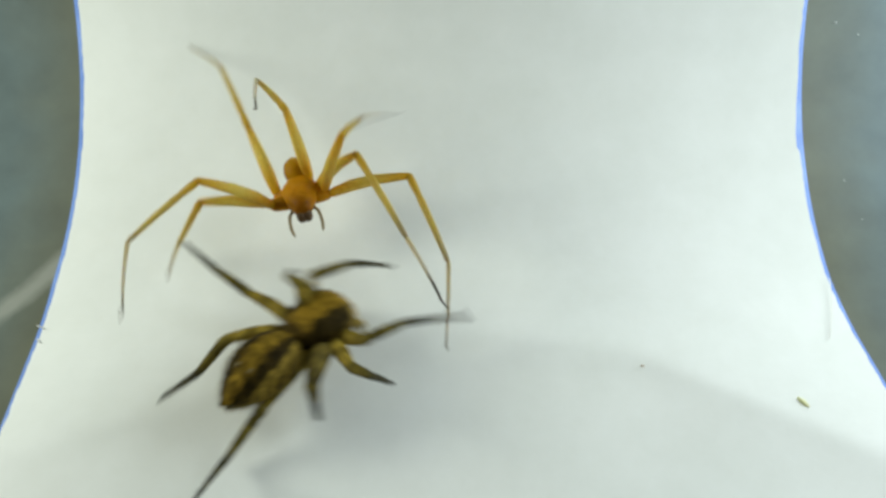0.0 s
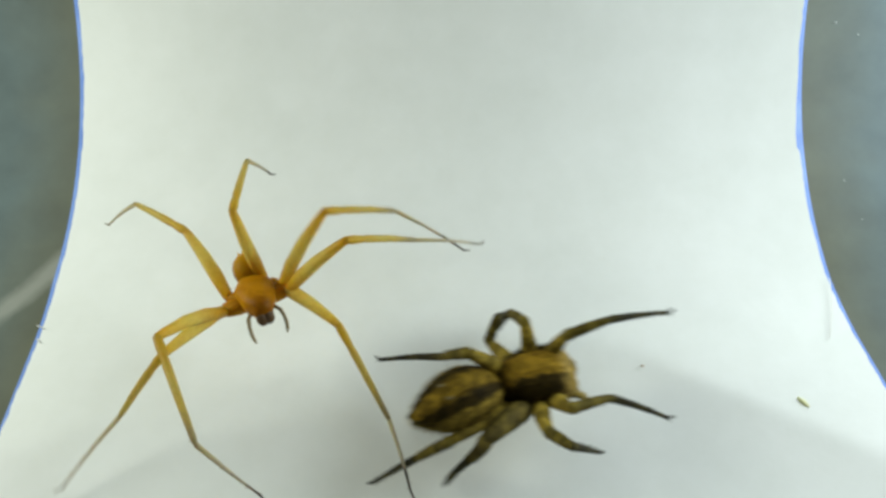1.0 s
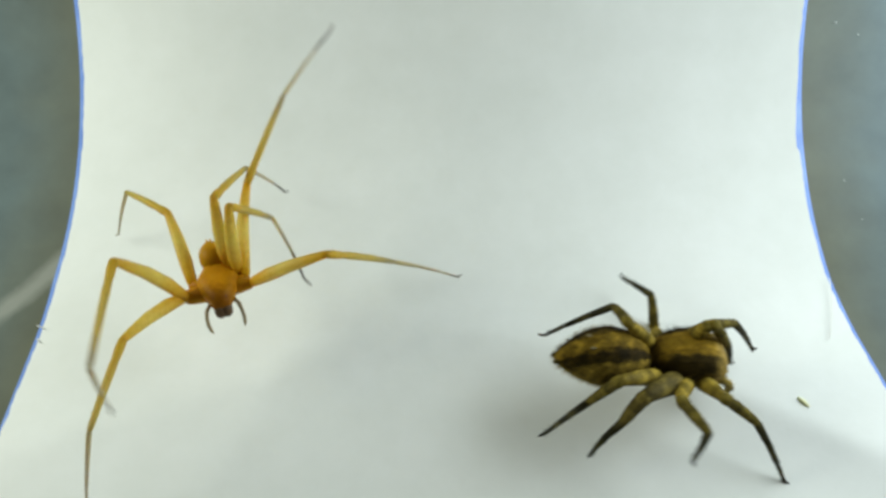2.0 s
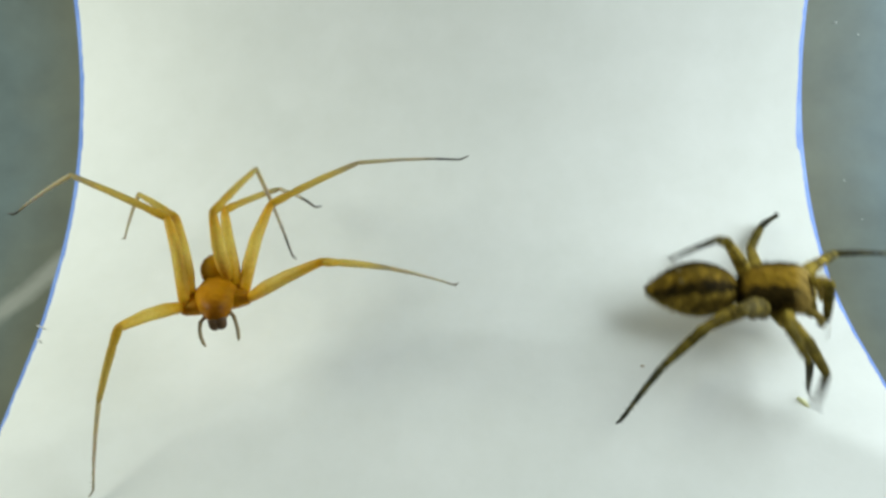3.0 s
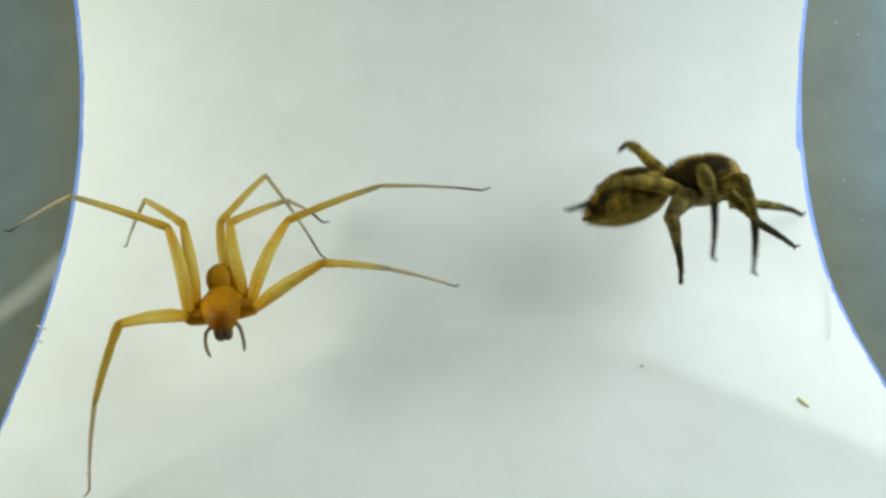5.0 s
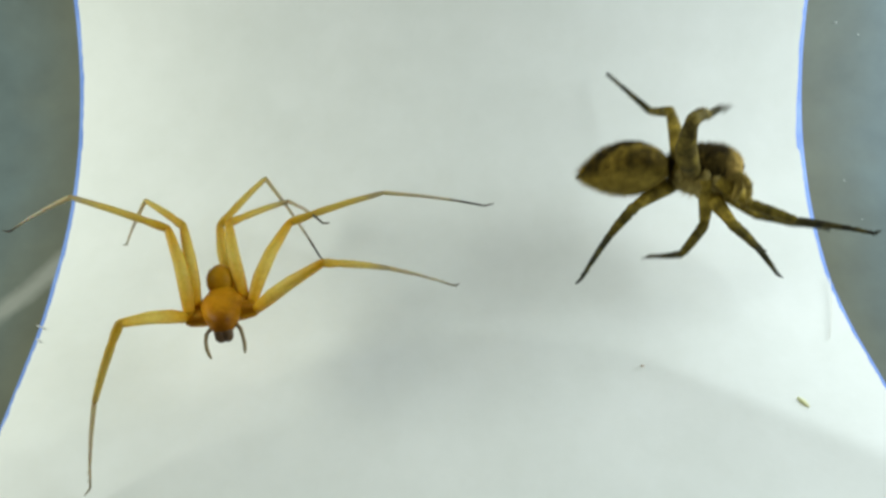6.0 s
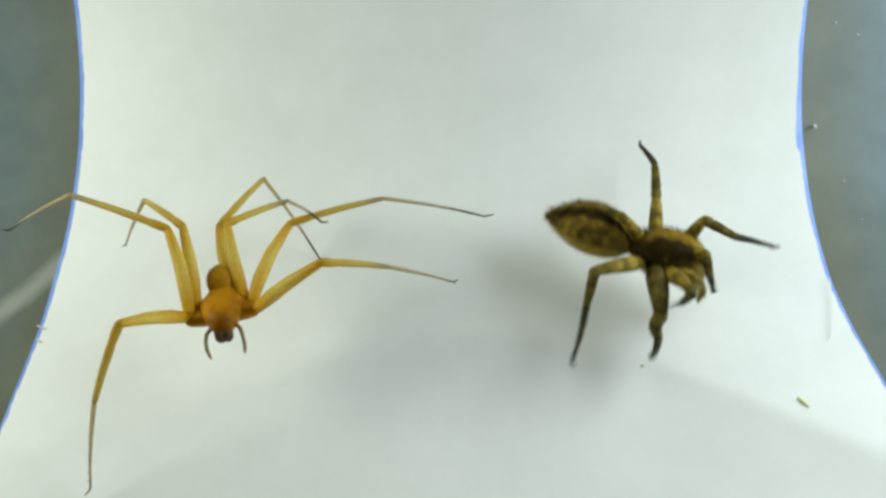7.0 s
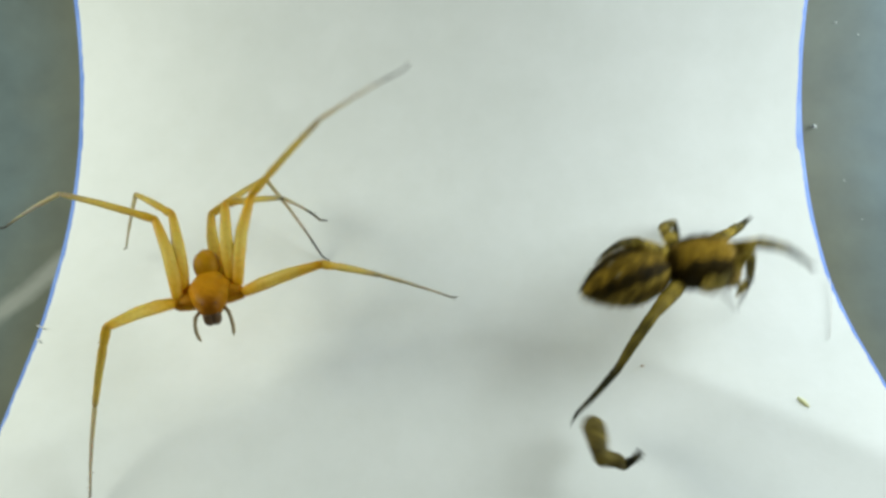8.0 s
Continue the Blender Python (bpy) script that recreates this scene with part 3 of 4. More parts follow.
crumb("crumb", (20.5, 24.7, -0.1), (0.13, 0.42, 0.11), CRUMB, "curved yellow-green plant crumb on white card", "crumb", 35, 2)
crumb("speck", (11.8, 27.2, -0.03), (0.13, 0.09, 0.06), SPECK, "tiny brown speck of dirt on white card", "speck", 0, 3)
for at, size, seed in (((27.6, 49.4, 10.1), 0.09, 5), ((29.3, 49.0, 9.4), 0.06, 6), ((28.2, 41.5, 2.3), 0.05, 7), ((29.0, 39.0, 0.9), 0.05, 8)):
    tagged(crumb("dust_speck", at, (size * 0.9, size * 1.1, size * 0.3), DUST, "tiny pale dust speck on grey plastic tray", "dust", 30 * seed, seed), group="dust on the tray")
fleck = crumb("fleck", (0, 0, 0), (0.17, 0.2, 0.12), DUST, "small pale fleck that lands on grey plastic tray", "fleck", 20, 9)


def fibre(points, radius, label):
    bm = bmesh.new()
    pts = [Vector(p) for p in points]
    rings(bm, [(p, (radius, 0, 0), (0, 0, radius)) for p in pts], 6)
    bmesh.ops.recalc_face_normals(bm, faces=bm.faces[:])
    return tagged(link_mesh("fibre", bm, FIBRE), label, "fibre")


fibre([(24.9, 33.6, 0.7), (24.75, 32.6, 0.42), (24.3, 31.0, 0.2), (23.85, 29.9, 0.12), (23.55, 29.2, 0.08)], 0.03, "fine pale curved fibre on the edge of white card")
fibre([(-24.6, 29.95, 0.1), (-24.85, 30.08, 0.14), (-24.98, 30.14, 0.14), (-25.05, 30.16, 0.12)], 0.07, "short frayed white paper burr on the edge of card")
fibre([(-24.45, 28.9, 0.06), (-24.62, 29.05, 0.1), (-24.7, 29.15, 0.1)], 0.05, "short frayed white paper burr on the edge of card")

# ---- what moves ----


def between(rows, t):
    """The values of rows at t, gliding smoothly through them."""
    ts = [r[0] for r in rows]
    if t <= ts[0]:
        return Vector(rows[0][1])
    if t >= ts[-1]:
        return Vector(rows[-1][1])
    i = max(k for k in range(len(ts) - 1) if ts[k] <= t)
    t0, t1 = ts[i], ts[i + 1]
    p0, p1 = rows[i][1], rows[i + 1][1]

    def slope(k):
        if k == 0 or k == len(ts) - 1:
            j = min(k, len(ts) - 2)
            return (rows[j + 1][1] - rows[j][1]) / (ts[j + 1] - ts[j])
        return (rows[k + 1][1] - rows[k - 1][1]) / (ts[k + 1] - ts[k - 1])
    s, d = (t - t0) / (t1 - t0), t1 - t0
    return ((2 * s ** 3 - 3 * s * s + 1) * p0 + (s ** 3 - 2 * s * s + s) * d * slope(i)
            + (3 * s * s - 2 * s ** 3) * p1 + (s ** 3 - s * s) * d * slope(i + 1))


def heading(az, el):
    az, el = radians(az), radians(el)
    return Vector((math.cos(el) * math.cos(az), math.cos(el) * math.sin(az), math.sin(el)))


TICKS = [round(TURN * i, 3) for i in range(81)]


def turn(thing, rows):
    """Rows of seconds, azimuth and height of the thing's forward axis."""
    ways = [(t, heading(a, e)) for t, a, e in rows]
    keys = []
    for t in TICKS:
        q = Vector((0, 1, 0)).rotation_difference(between(ways, t).normalized())
        keys.append((t, q.to_matrix().to_4x4()))
    walk(thing, keys)


def limb(leg, femur_rows, tibia_rows, foot_rows):
    """For each piece of a leg, rows of seconds and the azimuth and height to which it points."""
    _, pieces, lengths = leg
    chains = [[(t, heading(a, e)) for t, a, e in rows] for rows in (femur_rows, tibia_rows, foot_rows)]
    keys = [[], [], []]
    last = [None, None, None]
    for t in TICKS:
        at = Vector((0, 0, 0))
        ways = [between(c, t).normalized() for c in chains]
        for k in range(3):
            way = ways[k]
            # each piece bows away from the inside of the leg's bend
            bend = (-ways[k + 1] if k < 2 else ways[1]) + Vector((0, 0, 0.45))
            side = bend.cross(way)
            side = side.normalized() if side.length > 1e-4 else way.orthogonal().normalized()
            if last[k]:
                # roll about its own length only slowly
                old = (last[k] - way * last[k].dot(way)).normalized()
                roll = math.atan2(way.dot(old.cross(side)), old.dot(side))
                side = Matrix.Rotation(max(-0.35, min(0.35, roll)), 3, way) @ old
            last[k] = side
            turned = Matrix((side, way.cross(side), way)).transposed().to_4x4()
            keys[k].append((t, Matrix.Translation(at * MM) @ turned))
            at = at + way * lengths[k]
    for piece, row in zip(pieces, keys):
        walk(piece, row)


def motions():
    # yellow spider
    walk(yellow, [(0, pose(-0.0094, 0.0382, 0.0055, -8, 5, -166)), (0.2, pose(-0.0095, 0.0374, 0.0053, -8, 5, -162)), (0.3, pose(-0.0099, 0.0371, 0.0052, -8, 5, -158)),
        (0.5, pose(-0.0103, 0.0363, 0.0051, -8, 5, -153)), (0.7, pose(-0.0105, 0.0325, 0.0056, -7, 6, -149)), (0.8, pose(-0.0107, 0.0309, 0.0053, -6, 3, -151)),
        (1, pose(-0.0111, 0.0298, 0.0052, -2, 1, -154)), (1.2, pose(-0.0115, 0.0303, 0.0053, -1, 2, -153)), (1.3, pose(-0.0118, 0.0308, 0.0053, -1, 2, -155)),
        (1.5, pose(-0.0125, 0.0316, 0.0054, -9, 3, -159)), (1.7, pose(-0.0132, 0.0313, 0.0054, -11, 3, -160)), (2.8, pose(-0.0129, 0.0297, 0.0052, -2, 1, -167)),
        (3, pose(-0.0129, 0.0297, 0.0052, -2, 1, -167)), (3.5, pose(-0.0128, 0.0295, 0.0052, -1, 0, -166)), (4.5, pose(-0.0125, 0.0291, 0.0052, -2, 0, -167)),
        (6.5, pose(-0.0124, 0.0289, 0.0052, -3, 0, -167)), (7, pose(-0.0124, 0.0289, 0.0052, -3, 0, -167)), (7.5, pose(-0.0124, 0.0289, 0.0052, -3, 0, -167)),
        (8, pose(-0.0134, 0.0301, 0.0052, -4, 1, -165))])
    turn(yellow_abdomen, [(0, 90, -15), (0.5, 90, -20), (0.7, 90, -45), (1, 90, -48), (1.7, 90, -45), (2.8, 90, -18),
        (8, 90, -18)])
    limb(yellow_legs['R1'],
        [(0, 3, 47), (0.2, 6, 43), (0.3, 4, 40), (0.5, 24, 10), (0.7, 38, 27), (0.8, 33, 31), (1, 36, 34),
         (1.2, 38, 27), (1.5, 45, 18), (1.7, 23, 49), (2.8, -88, 45), (3, -87, 34), (3.5, -87, 33), (4.5, -84, 33),
         (6.5, -83, 32), (7.5, -83, 32), (8, -83, 25)],
        [(0, 9, -29), (0.2, 25, -26), (0.3, 24, -29), (0.5, 75, 20), (0.7, 72, 2), (0.8, 83, -3), (1, 92, -10),
         (1.2, 94, -12), (1.5, 102, -15), (1.7, 95, -6), (2.8, -34, 12), (3, -32, 15), (3.5, -30, 12), (4.5, -30, 7),
         (6.5, -30, 7), (7.5, -31, 8), (8, -30, 5)],
        [(0, 89, 6), (0.2, 76, -36), (0.3, 80, -21), (0.5, 34, -74), (0.7, 109, -63), (0.8, 133, -68), (1, 155, -69),
         (1.2, 154, -69), (1.5, 141, -41), (1.7, 175, -81), (2.8, -18, -37), (3, -14, -35), (3.5, -15, -33), (4.5, -14, -33),
         (6.5, -14, -33), (7.5, -13, -33), (8, -16, -34)])
    limb(yellow_legs['R2'],
        [(0, 7, 28), (0.2, -29, 50), (0.3, -39, 59), (0.5, 14, 60), (0.7, 18, 50), (0.8, 27, 52), (1, 34, 14),
         (1.2, 29, 13), (1.5, 33, 0), (1.7, 37, 13), (2.8, 48, 33), (3, 47, 33), (3.5, 45, 35), (4.5, 39, 39),
         (7.5, 37, 40), (8, 39, 29)],
        [(0, -8, -56), (0.2, -48, -40), (0.3, -41, -31), (0.5, -22, 8), (0.7, -36, -25), (0.8, -26, -47), (1, 1, -48),
         (1.2, 0, -52), (1.5, 69, 23), (1.7, 68, 8), (2.8, 28, -58), (3, 31, -58), (3.5, 35, -55), (4.5, 38, -54),
         (7.5, 38, -54), (8, 45, -57)],
        [(0, 92, 32), (0.2, 75, 40), (0.3, -33, -34), (0.5, 12, -30), (0.7, -34, -39), (0.8, -36, -49), (1, 24, -24),
         (1.2, 51, -20), (1.5, 55, -40), (1.7, 48, -55), (2.8, 74, -40), (3, 74, -40), (3.5, 72, -44), (4.5, 70, -47),
         (7.5, 71, -47), (8, 77, -31)])
    limb(yellow_legs['R3'],
        [(0, -78, 30), (0.2, -23, 73), (0.3, -23, 68), (0.5, -8, 59), (0.7, -73, 12), (0.8, -76, 26), (1, -77, 25),
         (1.2, -78, 29), (1.5, -76, 17), (1.7, -82, 15), (3, -87, 31), (3.5, -87, 31), (4.5, -89, 35), (6.5, -88, 32),
         (7.5, -88, 32), (8, -90, 27)],
        [(0, -78, 22), (0.2, -69, -25), (0.3, -72, -25), (0.5, -58, -13), (0.7, -58, -12), (0.8, -60, -15), (1, -63, -7),
         (1.2, -64, -8), (1.5, -57, -16), (1.7, -57, -20), (3, -57, -14), (3.5, -58, -15), (4.5, -57, -15), (6.5, -58, -15),
         (7.5, -57, -14), (8, -58, -18)],
        [(0, -63, -14), (0.2, -62, -19), (0.3, -64, -29), (0.5, -60, -44), (0.7, -66, -43), (0.8, -45, -45), (1, -49, -44),
         (1.2, -46, -48), (1.5, -24, -62), (1.7, -10, -67), (3, -14, -62), (3.5, -12, -62), (4.5, -6, -61), (6.5, -11, -60),
         (7.5, -2, -62), (8, 13, -66)])
    limb(yellow_legs['R4'],
        [(0, -81, 63), (0.2, -85, 58), (0.3, -86, 61), (0.5, -69, 73), (0.7, -83, 64), (0.8, -88, 58), (1, -61, 76),
         (1.2, -77, 70), (1.5, -90, 49), (1.7, -102, 68), (2.8, -101, 81), (3, -101, 81), (3.5, -83, 12), (4.5, -84, 12),
         (6.5, -83, 8), (7.5, -83, 8), (8, -87, 4)],
        [(0, -71, -11), (0.2, -80, -12), (0.3, -83, -12), (0.5, -84, -15), (0.7, -99, -19), (0.8, -105, -17), (1, -114, -7),
         (1.2, -118, -10), (1.5, -115, -27), (1.7, -116, -32), (2.8, -120, -16), (3, -120, -11), (3.5, -123, 13), (4.5, -127, 0),
         (6.5, -127, -3), (7.5, -127, -3), (8, -137, -10)],
        [(0, 90, 24), (0.2, 89, 25), (0.3, 87, 26), (0.5, 81, 33), (0.7, -106, -54), (0.8, -114, -56), (1, -115, -49),
         (1.2, -120, -47), (1.5, -120, -51), (1.7, -124, -52), (2.8, 127, -76), (3, 122, -73), (3.5, 121, -56), (4.5, 128, -50),
         (6.5, 129, -49), (7.5, 129, -49), (8, 121, -37)])
    limb(yellow_legs['L3'],
        [(0, 152, 49), (0.2, 142, 44), (0.3, 145, 38), (0.5, 127, 32), (0.8, 112, 22), (1, 119, -5), (1.2, 112, 11),
         (1.3, 109, 32), (1.5, 122, 84), (1.7, 180, 82), (2.8, -89, 34), (3, -88, 29), (3.5, -90, 37), (4.5, -87, 23),
         (6.5, -85, 23), (7.5, -85, 23), (8, -96, 29)],
        [(0, 106, -16), (0.2, 110, -31), (0.3, 111, -39), (0.5, 136, -62), (0.8, 139, -74), (1, 103, -45), (1.2, 117, -71),
         (1.3, 136, -73), (1.5, -166, -71), (1.7, -134, -67), (2.8, -122, -29), (3, -124, -29), (3.5, -129, -35), (4.5, -127, -29),
         (6.5, -129, -29), (7.5, -129, -29), (8, -131, -39)],
        [(0, 95, 23), (0.2, 84, 40), (0.3, 80, 32), (0.5, 81, 35), (0.8, 75, 36), (1, 78, 30), (1.2, 80, 15),
         (1.3, 87, -11), (1.5, 97, -26), (1.7, 94, 10), (2.8, 110, 28), (3, 110, 28), (3.5, 107, 29), (4.5, 108, 28),
         (6.5, 108, 29), (7.5, 108, 29), (8, 109, 28)])
    limb(yellow_legs['L2'],
        [(0, 167, 14), (0.2, 163, 22), (0.3, 168, 17), (0.5, 163, 28), (0.7, 165, 39), (0.8, 172, 46), (1, 155, 48),
         (1.2, 151, 45), (1.5, 160, 38), (1.7, 161, 32), (3, 166, 35), (3.5, 166, 36), (4.5, 170, 40), (6.5, 172, 42),
         (7.5, 170, 41), (8, 164, 29)],
        [(0, 98, -13), (0.2, 108, -40), (0.3, 112, -44), (0.5, 130, -39), (0.7, 148, -44), (0.8, 166, -45), (1, -160, -37),
         (1.2, -163, -38), (1.5, -156, -47), (1.7, -164, -47), (3, -147, -43), (3.5, -146, -42), (4.5, -146, -43), (6.5, -146, -43),
         (7.5, -146, -43), (8, -147, -49)],
        [(0, 71, -37), (0.2, 80, -28), (0.3, 73, 26), (0.5, 77, 15), (0.7, 99, -38), (0.8, 160, -64), (1, 177, -27),
         (1.2, 178, -33), (1.5, 164, -27), (1.7, 169, -34), (3, -180, -34), (3.5, 178, -33), (4.5, 179, -33), (6.5, 179, -33),
         (7.5, -179, -32), (8, 162, -24)])
    limb(yellow_legs['L1'],
        [(0, 152, 69), (0.2, -126, 59), (0.3, -134, 52), (0.5, -174, 58), (0.7, 173, 58), (1, 178, 57), (1.2, -106, 76),
         (1.3, -96, 65), (1.5, -98, 44), (1.7, -102, 27), (2.8, -114, 20), (3, -114, 20), (3.5, -112, 20), (4.5, -118, 14),
         (6.5, -120, 11), (7, -120, 11), (7.5, -116, 16), (8, -109, 24)],
        [(0, -109, -35), (0.2, -132, -6), (0.3, -133, -5), (0.5, -154, -11), (0.7, -145, -26), (1, -160, -35), (1.2, -141, -6),
         (1.3, -118, -8), (1.5, -108, 19), (1.7, -115, 22), (2.8, -158, 6), (3, -157, 1), (3.5, -158, 11), (4.5, -164, 4),
         (6.5, -165, -4), (7, -165, -6), (7.5, -154, -6), (8, -149, 23)],
        [(0, 96, 40), (0.2, -169, -34), (0.3, 123, 20), (0.5, -159, -19), (0.7, -160, -40), (1, 170, -48), (1.2, -164, -43),
         (1.3, -130, -25), (1.5, -120, -19), (1.7, -117, 1), (2.8, -170, -18), (3, 178, -8), (3.5, -175, -9), (4.5, 179, -11),
         (6.5, 167, -13), (7, 166, -13), (7.5, -169, -18), (8, -154, 4)])
    # dark spider
    walk(dark, [(0, pose(-0.0086, 0.0271, 0.0025, -11, 0, -41)), (0.2, pose(-0.0056, 0.0273, 0.0025, -6, 0, -67)), (0.3, pose(-0.0048, 0.0269, 0.0025, -13, 0, -74)),
        (0.5, pose(-0.0022, 0.0257, 0.0025, -6, 0, -78)), (0.7, pose(0, 0.0253, 0.0025, -20, 0, -71)), (0.8, pose(0.0011, 0.024, 0.0025, -9, 0, -74)),
        (1, pose(0.0029, 0.024, 0.0025, 3, 0, -80)), (1.2, pose(0.0054, 0.0247, 0.0025, -8, 0, -80)), (1.3, pose(0.0061, 0.0251, 0.0025, -9, 0, -83)),
        (1.5, pose(0.0079, 0.0257, 0.0025, 14, 0, -99)), (1.7, pose(0.0096, 0.0257, 0.0025, 4, 0, -96)), (2.8, pose(0.0162, 0.0279, 0.0033, -6, 0, -83)),
        (3, pose(0.0178, 0.0311, 0.0023, 18, 6, -108)), (3.2, pose(0.0173, 0.0326, 0.0025, 16, 9, -108)), (3.5, pose(0.0177, 0.0338, 0.0028, 21, 13, -100)),
        (4, pose(0.019, 0.0363, 0.004, 34, 21, -76)), (4.2, pose(0.0187, 0.0397, 0.0057, 16, -4, -97)), (4.5, pose(0.0158, 0.038, 0.0077, 14, 2, -93)),
        (4.7, pose(0.0142, 0.0356, 0.0076, 3, -21, -92)), (5.8, pose(0.0127, 0.0347, 0.0074, 17, -54, -119)), (6, pose(0.0133, 0.0356, 0.0082, 10, -54, -117)),
        (6.2, pose(0.0134, 0.0364, 0.009, 7, -54, -116)), (6.5, pose(0.0123, 0.0317, 0.0113, -100, -69, -55)), (6.7, pose(0.0127, 0.0343, 0.0074, -25, -77, -133)),
        (6.9, pose(0.0116, 0.0339, 0.0046, -5, -21, -108)), (7, pose(0.0115, 0.0329, 0.0044, -9, -19, -106)), (7.2, pose(0.0107, 0.0298, 0.0035, -16, -6, -92)),
        (7.3, pose(0.0096, 0.0268, 0.0028, -16, -5, -94)), (7.4, pose(0.0097, 0.0264, 0.0026, -18, -5, -100)), (7.5, pose(0.0098, 0.0264, 0.0026, -19, -4, -103)),
        (7.6, pose(0.0098, 0.0259, 0.0027, -18, -4, -101)), (7.7, pose(0.0106, 0.027, 0.0033, -16, 0, -85)), (7.8, pose(0.0111, 0.0279, 0.004, -11, 0, -86)),
        (8, pose(0.0128, 0.0305, 0.005, -2, 5, -85))])
    turn(dark_abdomen, [(0, 102, 1), (0.2, 111, -1), (0.3, 116, -1), (0.5, 118, -23), (0.7, 53, 40), (0.8, 53, 38),
        (1, 115, -20), (1.2, 103, -3), (1.3, 108, -1), (1.5, 120, -31), (1.7, 108, -22), (2.8, 86, 6),
        (3, 112, -24), (3.2, 109, -24), (3.5, 112, -22), (4, 104, -18), (4.2, 120, 8), (4.5, 115, 5),
        (4.7, 107, 21), (5.8, 119, 9), (6, 117, 18), (6.2, 117, 15), (6.5, 80, 31), (6.7, 102, 28),
        (6.9, 82, -6), (7, 82, 1), (7.2, 103, -4), (7.3, 117, -12), (7.4, 122, 1), (7.5, 122, 15),
        (7.6, 123, 4), (7.7, 108, 3), (7.8, 111, 4), (8, 109, -5)])
    limb(dark_legs['R1'],
        [(0, -13, 31), (0.2, 7, 27), (0.3, 26, 30), (0.5, 52, 47), (0.7, 6, 45), (0.8, 12, 48), (1, 9, 43),
         (1.2, 27, 53), (1.3, 5, 55), (1.5, 64, 32), (1.7, 26, 42), (2.8, -17, 17), (3, 7, 32), (3.2, 29, 50),
         (3.5, 6, 17), (4, -15, 13), (4.2, 0, 31), (4.5, 106, -39), (4.7, 3, 20), (5.8, 119, -27), (6, 123, -20),
         (6.2, 131, -29), (6.5, 146, 13), (6.7, 82, -21), (6.9, 18, 13), (7, 20, 24), (7.2, -16, 35), (7.3, -16, 61),
         (7.4, -42, 4), (7.5, -18, 13), (7.6, -28, 31), (7.7, 20, 75), (7.8, 67, 64), (8, 102, 60)],
        [(0, 59, 22), (0.2, 35, 40), (0.3, 20, 42), (0.5, 15, 30), (0.7, -10, 42), (0.8, 97, -23), (1, 106, -17),
         (1.2, 6, 42), (1.3, 9, 48), (1.5, 103, -40), (1.7, 99, -38), (2.8, -8, 20), (3, 24, 6), (3.2, 23, 39),
         (3.5, 20, 36), (4, 4, 29), (4.2, 128, -56), (4.5, 130, -45), (4.7, 156, -68), (5.8, 87, -15), (6, 87, -14),
         (6.2, 91, -24), (6.5, 145, 21), (6.7, -175, 17), (6.9, 166, -37), (7, -12, 9), (7.2, -22, 18), (7.3, -21, 23),
         (7.4, 2, 28), (7.5, -12, 31), (7.6, 123, -55), (7.7, 108, -64), (7.8, 137, -65), (8, 104, -68)],
        [(0, 60, -4), (0.2, 76, -46), (0.3, 44, -42), (0.5, 148, -72), (0.7, 109, -36), (0.8, 79, -19), (1, 79, -32),
         (1.2, 104, -56), (1.3, 111, -47), (1.5, 111, -46), (1.7, 36, -49), (2.8, 110, -42), (3, -169, -78), (3.2, -169, -69),
         (3.5, 74, -89), (4, -33, -36), (4.2, 147, -76), (4.5, -1, 38), (4.7, -169, -58), (5.8, 86, -8), (6, 79, -5),
         (6.2, 147, 7), (6.5, 180, 28), (6.7, -157, 12), (6.9, -14, 15), (7, 175, -37), (7.2, 138, -45), (7.3, 139, -46),
         (7.4, -10, 35), (7.5, -22, 35), (7.6, -19, 29), (7.7, -39, 28), (7.8, -38, 28), (8, 132, -63)])
